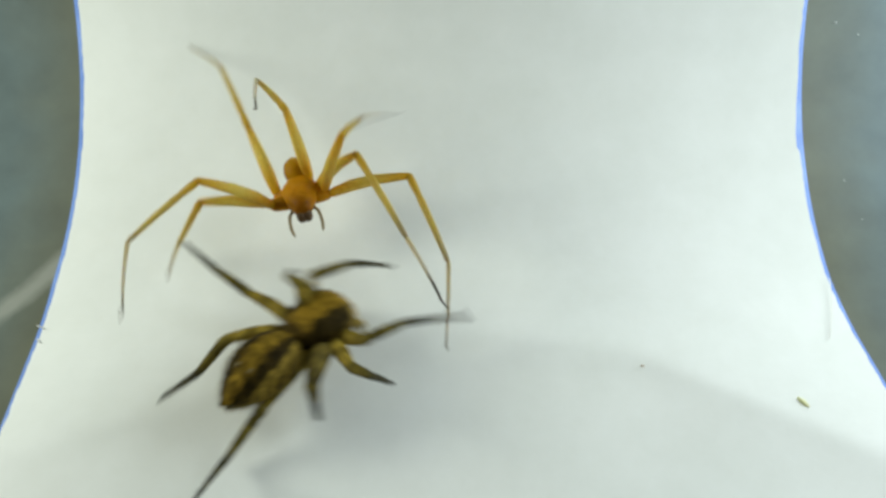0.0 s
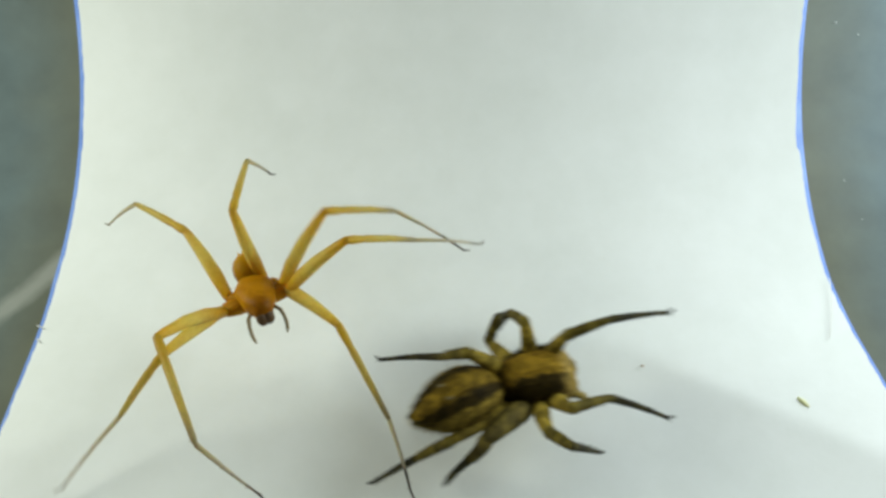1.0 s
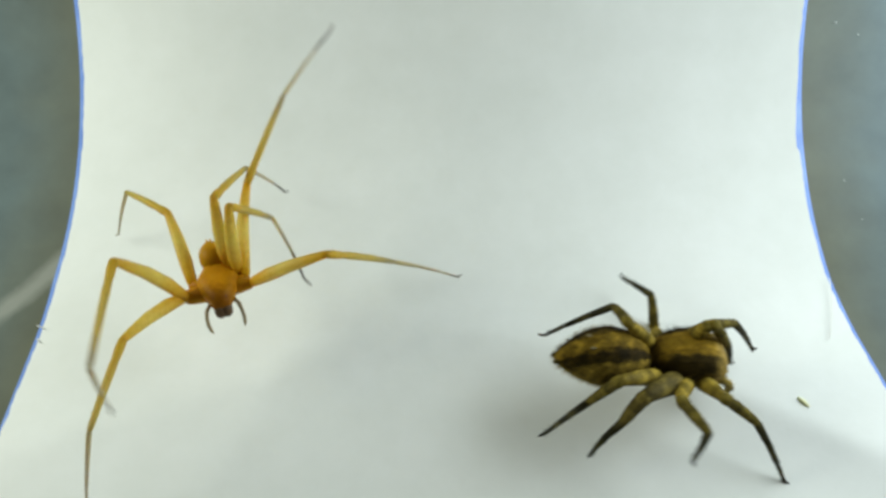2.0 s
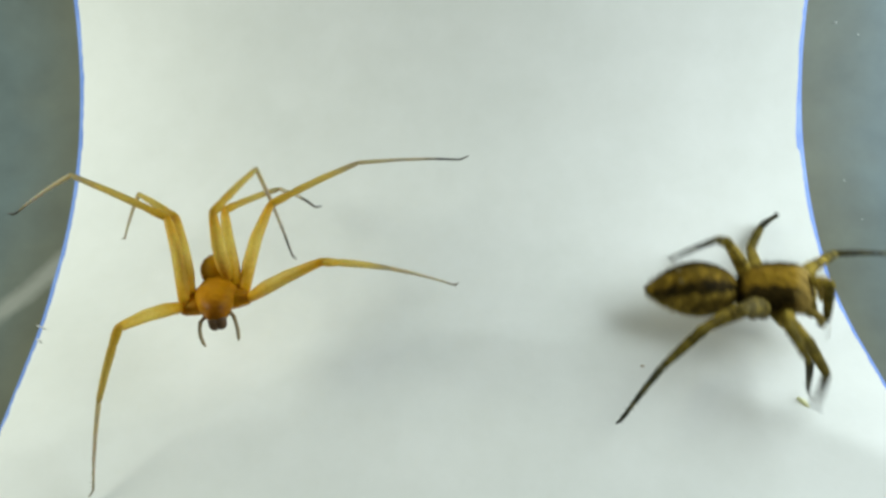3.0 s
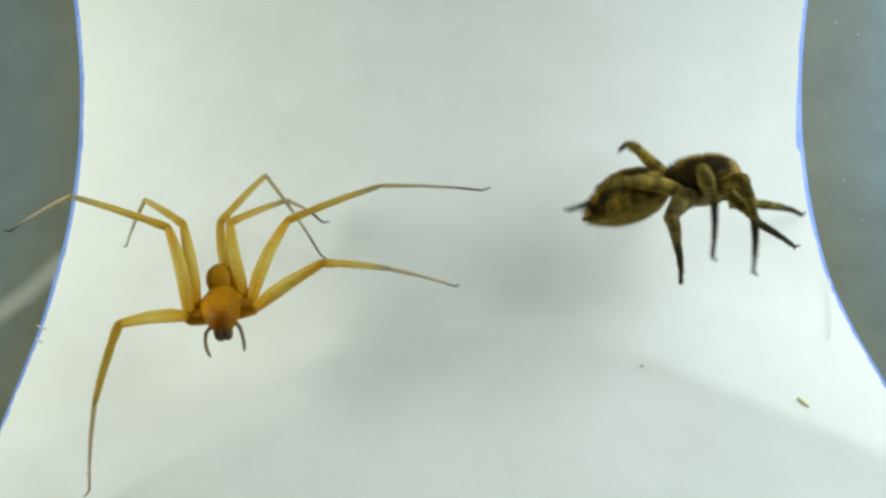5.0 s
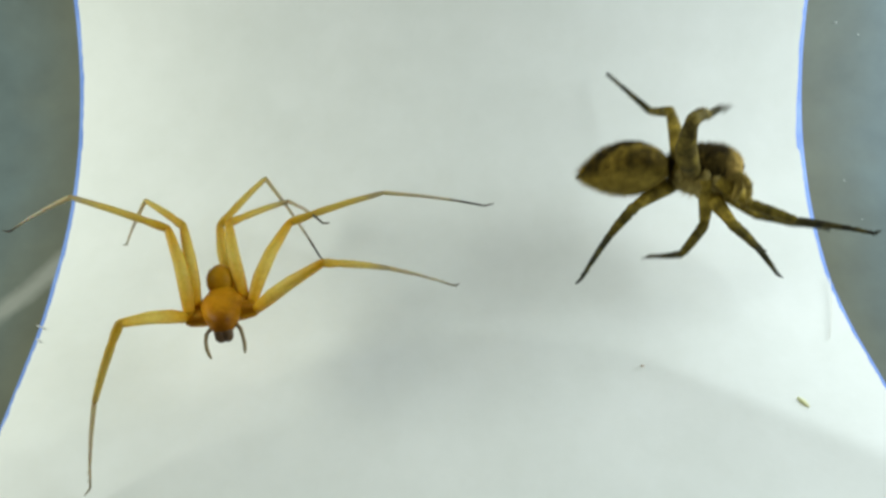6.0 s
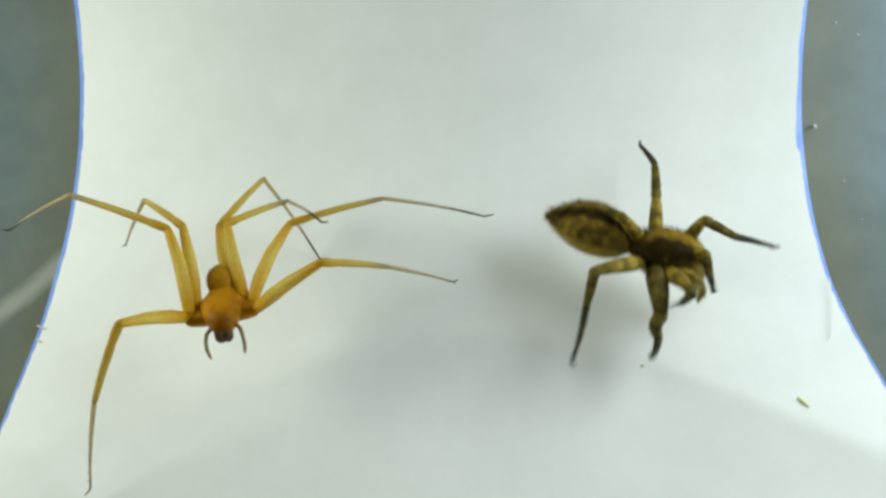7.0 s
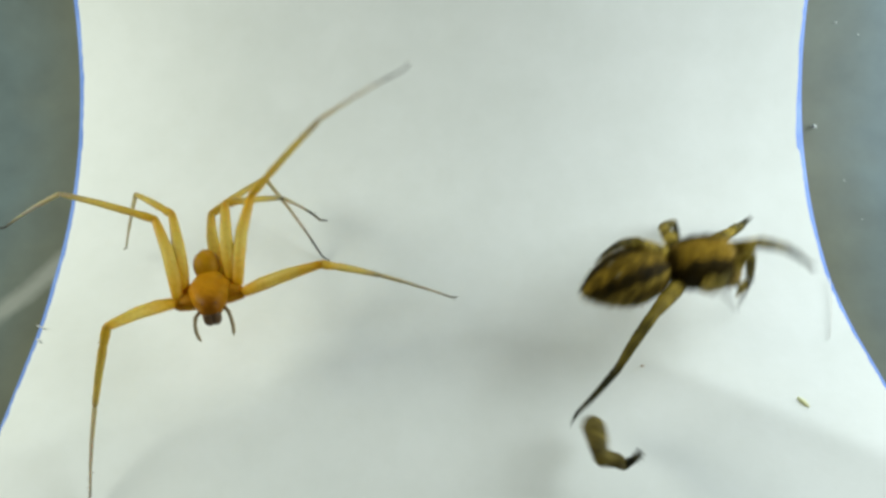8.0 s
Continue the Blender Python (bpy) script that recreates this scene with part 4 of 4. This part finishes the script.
    limb(dark_legs['R2'],
        [(0, -29, 20), (0.2, -19, 22), (0.3, -12, 29), (0.5, 8, 45), (0.7, -29, 38), (0.8, -16, 40), (1, -11, 35),
         (1.2, -38, 36), (1.3, -32, 29), (1.5, 6, 26), (1.7, -21, 36), (2.8, -34, 30), (3, 32, 24), (3.2, 11, 40),
         (3.5, 27, 13), (4, -11, 42), (4.2, 3, 8), (4.5, 10, -1), (4.7, -9, 17), (5.8, -177, -18), (6, 172, -37),
         (6.2, 156, -29), (6.5, 78, -36), (6.7, 79, -21), (6.9, 15, 10), (7, 16, 19), (7.2, -31, 7), (7.3, -26, -7),
         (7.4, -12, -8), (7.5, -10, -9), (7.6, -24, 4), (7.7, -50, 0), (7.8, -47, 6), (8, -26, 51)],
        [(0, -21, 34), (0.2, 3, 37), (0.3, -6, 47), (0.5, 19, 51), (0.7, 82, -30), (0.8, 78, -42), (1, 15, 40),
         (1.2, -4, 25), (1.3, -2, 25), (1.5, -8, 28), (1.7, -5, 31), (2.8, 74, -34), (3, 23, 6), (3.2, 32, -14),
         (3.5, 15, 29), (4, 14, -28), (4.2, 24, -43), (4.5, -67, -66), (4.7, 139, -39), (5.8, -121, -71), (6, -51, -59),
         (6.2, -126, -69), (6.5, 165, 16), (6.7, -176, 17), (6.9, 158, -34), (7, 162, -34), (7.2, -10, 17), (7.3, 45, -23),
         (7.4, 14, 17), (7.5, 13, 26), (7.6, 82, -38), (7.7, 41, -57), (7.8, 21, -67), (8, 135, -36)],
        [(0, 104, -48), (0.2, 145, -58), (0.3, 145, -53), (0.5, 141, -46), (0.7, 48, 15), (0.8, 91, -22), (1, 122, -55),
         (1.2, 120, -54), (1.3, 154, -58), (1.5, -140, -52), (1.7, -141, -68), (2.8, 85, -36), (3, -127, -79), (3.2, -57, -48),
         (3.5, -10, -49), (4, -34, -20), (4.2, -32, -43), (4.5, -97, -76), (4.7, 162, -44), (5.8, -36, -24), (6, -148, 3),
         (6.2, -151, 2), (6.5, -162, 26), (6.7, -154, 14), (6.9, 178, -31), (7, 173, -35), (7.2, 135, -38), (7.3, 65, 2),
         (7.4, 82, 4), (7.5, 1, 43), (7.6, 4, 37), (7.7, -6, 13), (7.8, -18, 13), (8, 133, -49)])
    limb(dark_legs['R4'],
        [(0, -76, -7), (0.2, -51, 8), (0.3, -41, 20), (0.5, -71, -16), (0.7, -56, 15), (0.8, -58, 26), (1, -60, 15),
         (1.2, -63, 4), (1.3, -71, -27), (1.5, -54, 25), (1.7, -51, 37), (2.8, -66, 20), (3, -31, 31), (3.2, -29, 35),
         (3.5, -41, 32), (4, -57, 40), (4.2, -61, 2), (4.5, -55, 16), (4.7, -54, -6), (5.8, -132, 68), (6, -138, 67),
         (6.2, -157, 56), (6.5, -105, 18), (6.7, -136, -9), (6.9, -31, 11), (7, -37, 3), (7.2, -59, 11), (7.3, -55, 11),
         (7.4, -32, 0), (7.5, -31, -11), (7.6, -33, 14), (7.7, -44, 3), (7.8, -45, 4), (8, -43, 19)],
        [(0, -93, -44), (0.2, -66, -35), (0.3, -93, -58), (0.5, -77, -33), (0.7, 175, -66), (0.8, -140, -67), (1, -108, -48),
         (1.2, -105, -53), (1.3, -74, -17), (1.5, -111, -48), (1.7, -105, -59), (2.8, -165, -74), (3, -45, -17), (3.2, -20, 22),
         (3.5, -29, 18), (4, -20, 46), (4.2, -7, 26), (4.5, 63, -50), (4.7, -171, -39), (5.8, -160, 16), (6, -154, 17),
         (6.2, -161, 20), (6.5, 139, -8), (6.7, -174, -2), (6.9, 169, -53), (7, 164, -64), (7.2, -7, -82), (7.3, -148, -80),
         (7.4, -77, -73), (7.5, -30, 12), (7.6, -27, -3), (7.7, -39, -23), (7.8, -32, -30), (8, -43, -24)],
        [(0, -56, 28), (0.2, -47, 26), (0.3, -63, -32), (0.5, -15, 56), (0.7, -51, 33), (0.8, -46, 37), (1, -38, 44),
         (1.2, -65, 9), (1.3, -50, 35), (1.5, -25, 41), (1.7, -36, 27), (2.8, -52, 13), (3, -21, 8), (3.2, -38, -14),
         (3.5, -54, -15), (4, -116, -70), (4.2, -180, -50), (4.5, 129, -43), (4.7, -28, -6), (5.8, -30, -12), (6, -104, 38),
         (6.2, -16, -14), (6.5, 126, -25), (6.7, 72, -31), (6.9, 5, -25), (7, 1, -22), (7.2, -40, -24), (7.3, -43, -25),
         (7.4, -48, -12), (7.5, -51, -65), (7.6, -56, -69), (7.7, -65, -63), (7.8, -56, -58), (8, -72, -64)])
    limb(dark_legs['L4'],
        [(0, -116, 8), (0.2, -154, -11), (0.3, -164, -26), (0.5, -150, -8), (0.7, -146, -15), (0.8, -90, 49), (1, -83, 55),
         (1.2, -77, 58), (1.3, -70, 54), (1.5, -70, 71), (1.7, -72, 55), (2.8, -99, 52), (3, -101, 72), (3.2, -94, 81),
         (3.5, -86, 76), (4, -106, 67), (4.2, -62, 41), (4.5, -85, 64), (4.7, -89, 58), (5.8, -35, -21), (6, -48, -39),
         (6.2, -57, -50), (6.5, -127, 4), (6.7, -8, -23), (6.9, -32, 30), (7, -47, 40), (7.2, -75, 41), (7.3, -56, 55),
         (7.4, -50, 47), (7.5, -66, 44), (7.6, -70, 51), (7.7, -91, 53), (7.8, -86, 53), (8, -77, 41)],
        [(0, -96, -41), (0.2, -117, -28), (0.3, -132, -15), (0.5, -118, -28), (0.7, -153, -35), (0.8, -165, -30), (1, -132, -41),
         (1.2, -164, -45), (1.3, -143, -31), (1.5, -121, -28), (1.7, -176, -23), (2.8, -136, -41), (3, -152, -39), (3.2, -129, -26),
         (3.5, -119, -22), (4, -120, -40), (4.2, -52, -38), (4.5, -158, -9), (4.7, 177, 17), (5.8, -139, -35), (6, -134, -44),
         (6.2, -111, -53), (6.5, -138, -17), (6.7, -113, -13), (6.9, -144, -14), (7, -146, -18), (7.2, 174, -23), (7.3, -176, -14),
         (7.4, -160, -11), (7.5, -145, -34), (7.6, -167, -32), (7.7, -118, -39), (7.8, -121, -52), (8, -173, -49)],
        [(0, -59, 29), (0.2, -48, 28), (0.3, -50, 37), (0.5, -56, 43), (0.7, -125, -21), (0.8, -130, -27), (1, -119, -26),
         (1.2, -111, -20), (1.3, -131, -38), (1.5, -104, -33), (1.7, -72, -11), (2.8, -130, -61), (3, -90, -33), (3.2, -92, -16),
         (3.5, -95, -22), (4, -81, 6), (4.2, -53, -41), (4.5, -166, -23), (4.7, 172, 0), (5.8, -155, -30), (6, -17, -49),
         (6.2, -150, -25), (6.5, -164, -6), (6.7, -136, -23), (6.9, -155, -30), (7, -164, -32), (7.2, 163, -26), (7.3, -179, -31),
         (7.4, -166, -27), (7.5, -170, -41), (7.6, -138, -48), (7.7, -151, -72), (7.8, -115, -72), (8, -177, -63)])
    limb(dark_legs['L3'],
        [(0, -170, 7), (0.2, -145, -12), (0.3, -146, -4), (0.5, -163, -16), (0.7, 175, -22), (0.8, 172, -27), (1, -164, -22),
         (1.2, 178, -25), (1.3, 180, -31), (1.5, -162, -19), (1.7, -174, -30), (2.8, 156, -29), (3, -163, -13), (3.2, -175, -1),
         (3.5, -163, -6), (4, -82, 81), (4.2, -25, 60), (4.5, -43, 72), (4.7, 180, 44), (5.8, 100, -29), (6, 123, -26),
         (6.2, 137, -24), (6.5, -71, 45), (6.7, -79, 23), (6.9, -170, 22), (7, -162, 40), (7.2, 175, -8), (7.3, 175, 12),
         (7.4, 175, 3), (7.5, 178, -14), (7.6, 173, -14), (7.7, 158, -5), (7.8, 170, 9), (8, 177, -22)],
        [(0, -152, 31), (0.2, -139, 31), (0.3, -123, 19), (0.5, -140, 14), (0.7, -158, 5), (0.8, -64, 66), (1, 71, 78),
         (1.2, -101, 66), (1.3, -97, 67), (1.5, -85, 58), (1.7, -111, 68), (2.8, 173, 47), (3, 167, -7), (3.2, 159, -37),
         (3.5, 146, -39), (4, -173, -48), (4.2, 163, 4), (4.5, 142, -31), (4.7, 122, -11), (5.8, 151, -8), (6, 138, -16),
         (6.2, 144, -24), (6.5, 123, 16), (6.7, -127, 28), (6.9, -163, 48), (7, -157, 40), (7.2, -178, 30), (7.3, -158, 38),
         (7.4, 177, 7), (7.5, 173, 10), (7.6, 179, 8), (7.7, 149, -9), (7.8, 139, -39), (8, 136, -30)],
        [(0, -170, 18), (0.2, -136, 36), (0.3, -151, -9), (0.5, -145, -6), (0.7, -132, 16), (0.8, 159, -25), (1, 143, -43),
         (1.2, 153, -58), (1.3, -179, -49), (1.5, -110, -52), (1.7, -124, -29), (2.8, 142, 33), (3, 47, 54), (3.2, 21, 26),
         (3.5, 13, 24), (4, -179, -59), (4.2, 155, -23), (4.5, 159, -61), (4.7, 122, -45), (5.8, 156, -8), (6, 51, -47),
         (6.2, 84, -54), (6.5, 142, 11), (6.7, -106, 11), (6.9, -140, 13), (7, -151, 5), (7.2, -162, 48), (7.3, -159, 47),
         (7.4, 173, 25), (7.5, -24, 79), (7.6, 154, 22), (7.7, -25, 50), (7.8, -19, 27), (8, -13, 19)])
    limb(dark_legs['L2'],
        [(0, -69, 74), (0.2, -54, 67), (0.3, -73, 79), (0.5, 125, 70), (0.7, 5, 74), (0.8, -54, 79), (1, -143, 82),
         (1.2, -72, 64), (1.3, -57, 65), (1.5, 86, 32), (1.7, 64, 61), (2.8, -14, 69), (3, 65, 28), (3.2, 81, 38),
         (3.5, 148, 1), (4, 113, -29), (4.2, 110, 25), (4.5, 134, -11), (4.7, 9, 8), (5.8, 61, -36), (6, 46, -44),
         (6.2, 39, -50), (6.5, 44, -9), (6.7, 49, 1), (6.9, 36, 11), (7, 31, 35), (7.2, 29, 66), (7.3, 100, 45),
         (7.4, 81, 54), (7.5, -52, 66), (7.6, -87, 71), (7.7, -104, 74), (7.8, -53, 76), (8, 121, -1)],
        [(0, 156, -26), (0.2, 133, -28), (0.3, 132, -29), (0.5, 88, -28), (0.7, 146, -25), (0.8, 153, -20), (1, -170, -34),
         (1.2, 141, -30), (1.3, 143, -27), (1.5, 99, -66), (1.7, 81, -64), (2.8, 124, -28), (3, -10, -75), (3.2, 117, -80),
         (3.5, 157, -2), (4, 89, -67), (4.2, 143, -45), (4.5, 139, -9), (4.7, 60, -45), (5.8, 153, -7), (6, 142, -14),
         (6.2, 153, -11), (6.5, 160, 32), (6.7, 170, 5), (6.9, 155, -43), (7, 138, -47), (7.2, 107, -33), (7.3, 110, -23),
         (7.4, 117, -29), (7.5, 141, -16), (7.6, 152, -16), (7.7, 126, 7), (7.8, 136, -5), (8, 134, -31)],
        [(0, 130, -30), (0.2, 110, -39), (0.3, 131, -34), (0.5, 49, -72), (0.7, 93, -28), (0.8, 138, -21), (1, -136, -69),
         (1.2, 110, -24), (1.3, 99, -3), (1.5, -100, -83), (1.7, 154, -84), (2.8, 98, -28), (3, -152, -67), (3.2, -86, -77),
         (3.5, 143, -7), (4, -30, 32), (4.2, -17, 11), (4.5, 134, -6), (4.7, 57, -31), (5.8, 167, 0), (6, 163, 3),
         (6.2, 155, -14), (6.5, 171, 12), (6.7, 168, 9), (6.9, 155, -46), (7, 146, -44), (7.2, 90, -24), (7.3, -4, 31),
         (7.4, 18, 20), (7.5, 127, -30), (7.6, 145, -8), (7.7, 121, 27), (7.8, 119, 55), (8, 135, -27)])
    limb(dark_legs['L1'],
        [(0, -116, 83), (0.2, 18, 56), (0.3, 26, 73), (0.5, -160, 70), (0.7, -111, 66), (0.8, 45, 79), (1, 70, 71),
         (1.2, 58, 56), (1.3, 42, 63), (1.5, 150, 3), (1.7, -8, 84), (2.8, 5, 80), (3, 143, -10), (3.2, 153, -10),
         (3.5, 159, 12), (4, 118, -26), (4.2, 110, 41), (4.5, 138, -1), (4.7, 130, -6), (5.8, 68, -29), (6, 126, -14),
         (6.2, 117, -11), (6.5, 134, 52), (6.7, 47, 10), (6.9, 9, 53), (7, 58, 80), (7.2, -117, 78), (7.3, 153, 56),
         (7.4, 133, 79), (7.5, 86, 70), (7.6, 100, 60), (7.7, 36, 51), (7.8, 50, 39), (8, 68, 44)],
        [(0, 68, 8), (0.2, 100, -17), (0.3, 118, -20), (0.5, 153, -21), (0.7, 139, -7), (0.8, 121, -33), (1, 89, 19),
         (1.2, 104, -22), (1.3, 91, -19), (1.5, 125, -28), (1.7, 121, -15), (2.8, 102, -37), (3, 160, -37), (3.2, 151, -36),
         (3.5, 134, -42), (4, 104, -12), (4.2, 150, -17), (4.5, 136, -7), (4.7, 114, -9), (5.8, 127, 0), (6, 115, 0),
         (6.2, 127, 4), (6.5, 152, 21), (6.7, 165, 24), (6.9, 109, -16), (7, 110, -16), (7.2, 129, 15), (7.3, 142, 59),
         (7.4, 142, 36), (7.5, 139, -3), (7.6, 132, -9), (7.7, 94, -7), (7.8, 97, -20), (8, 99, -25)],
        [(0, 90, -30), (0.2, 108, -41), (0.3, 59, -23), (0.5, 107, 21), (0.7, 127, -19), (0.8, 118, -40), (1, 100, -17),
         (1.2, 84, -41), (1.3, 84, -46), (1.5, 119, -28), (1.7, 114, -53), (2.8, 100, -42), (3, 112, -23), (3.2, 116, -26),
         (3.5, 88, -12), (4, 109, -39), (4.2, 94, -21), (4.5, 138, -14), (4.7, 137, -15), (5.8, 153, 8), (6, 139, 10),
         (6.2, 148, 6), (6.5, 177, 17), (6.7, 169, 23), (6.9, 124, -14), (7, 129, -11), (7.2, 148, 5), (7.3, 167, 13),
         (7.4, 172, 19), (7.5, 136, -11), (7.6, 120, -8), (7.7, 39, 4), (7.8, 64, -18), (8, 100, -41)])
    # the leg that breaks off
    walk(shed, [(0, pose(-0.0068, 0.0273, 0.0017)), (0.2, pose(-0.0038, 0.0268, 0.0019)), (0.3, pose(-0.0031, 0.0261, 0.0017)),
        (0.5, pose(-0.0005, 0.0249, 0.0019)), (0.7, pose(0.0016, 0.0246, 0.0015)), (0.8, pose(0.0028, 0.0233, 0.0018)),
        (1, pose(0.0046, 0.0231, 0.0021)), (1.2, pose(0.007, 0.0239, 0.0018)), (1.3, pose(0.0076, 0.0241, 0.0018)),
        (1.5, pose(0.0093, 0.0243, 0.0024)), (1.7, pose(0.011, 0.0244, 0.0021)), (2.8, pose(0.0178, 0.0269, 0.0026)),
        (3, pose(0.019, 0.0295, 0.0022)), (3.2, pose(0.0185, 0.031, 0.0023)), (3.5, pose(0.0191, 0.0324, 0.0026)),
        (4, pose(0.0208, 0.0355, 0.004)), (4.2, pose(0.0201, 0.0384, 0.0057)), (4.5, pose(0.0173, 0.0368, 0.0075)),
        (4.7, pose(0.0157, 0.0343, 0.0076)), (5.8, pose(0.0137, 0.0333, 0.0083)), (6, pose(0.0143, 0.0341, 0.009)),
        (6.2, pose(0.0144, 0.0349, 0.0097)), (6.5, pose(0.0126, 0.0298, 0.0119)), (6.7, pose(0.0126, 0.0326, 0.0083)),
        (6.9, pose(0.0126, 0.0322, 0.0044)), (7, pose(0.0125, 0.0312, 0.0041)), (7.2, pose(0.012, 0.0285, 0.0027)),
        (7.3, pose(0.0108, 0.0255, 0.002)), (7.4, pose(0.0081, 0.0245, 0.0007)), (7.5, pose(0.0087, 0.0222, 0.0007)),
        (7.6, pose(0.0088, 0.0221, 0.0007)), (7.7, pose(0.0094, 0.0219, 0.0007)), (7.8, pose(0.0098, 0.0219, 0.0007)),
        (8, pose(0.0081, 0.0229, 0.0007))])
    limb(shed_leg,
        [(0, -92, 22), (0.2, -87, 33), (0.3, -93, 38), (0.5, -128, -8), (0.7, -127, 18), (0.8, -134, 21), (1, -131, 17),
         (1.2, -148, 9), (1.3, -162, -17), (1.5, -131, 9), (1.7, -135, 26), (2.8, -150, 31), (3, -143, 37), (3.2, -129, 43),
         (3.5, -131, 27), (4, -135, 17), (4.2, -156, -12), (4.5, -116, 11), (4.7, -123, 2), (5.8, -145, 81), (6, -161, 74),
         (6.2, -135, 62), (6.5, 128, -41), (6.7, -83, -41), (6.9, -102, 3), (7, -97, 6), (7.2, -136, 10), (7.3, -139, 39),
         (7.4, -85, 46), (7.5, -96, 25), (7.6, -97, 25), (7.7, -97, 25), (7.8, -101, 26), (8, -95, 32)],
        [(0, 111, -77), (0.2, -17, -70), (0.3, -16, -70), (0.5, -98, 23), (0.7, -158, -48), (0.8, -160, -50), (1, 166, -70),
         (1.2, 178, -71), (1.3, -121, 20), (1.5, -145, -39), (1.7, -147, -50), (2.8, 58, -31), (3, 36, -44), (3.2, 81, -44),
         (3.5, 83, -39), (4, 83, -40), (4.2, -106, -7), (4.5, 49, -51), (4.7, 2, -70), (5.8, 54, -42), (6, 49, -18),
         (6.2, 47, -7), (6.5, 80, -48), (6.7, -171, -25), (6.9, 34, -64), (7, 38, -79), (7.2, -42, -62), (7.3, 92, -77),
         (7.4, 30, -70), (7.5, 93, -16), (7.6, 93, -16), (7.7, 92, -16), (7.8, 90, -20), (8, 21, -47)],
        [(0, -74, 35), (0.2, -68, 28), (0.3, -68, 3), (0.5, 167, -78), (0.7, -135, -16), (0.8, -157, -32), (1, -121, 27),
         (1.2, -123, 34), (1.3, -123, 38), (1.5, -145, -20), (1.7, -146, -22), (2.8, 45, -50), (3, 42, -38), (3.2, 72, -43),
         (3.5, 75, -54), (4, 75, -30), (4.2, 35, -70), (4.5, 44, -59), (4.7, -64, -54), (5.8, 74, -65), (6, 44, -18),
         (6.2, -54, 37), (6.5, 66, -50), (6.7, 97, -14), (6.9, -115, 29), (7, -117, 23), (7.2, -58, 16), (7.3, 95, -55),
         (7.4, -142, 45), (7.5, -150, 14), (7.6, -155, 15), (7.7, 172, 20), (7.8, 172, 24), (8, -65, 74)])
    # the pale fleck drifts in
    walk(fleck, [(0, pose(0.036, 0.0452, 0.0052)), (6.5, pose(0.036, 0.0452, 0.0052)), (6.7, pose(0.0263, 0.0446, 0.0046)),
        (8, pose(0.0263, 0.0446, 0.0046))])

motions()
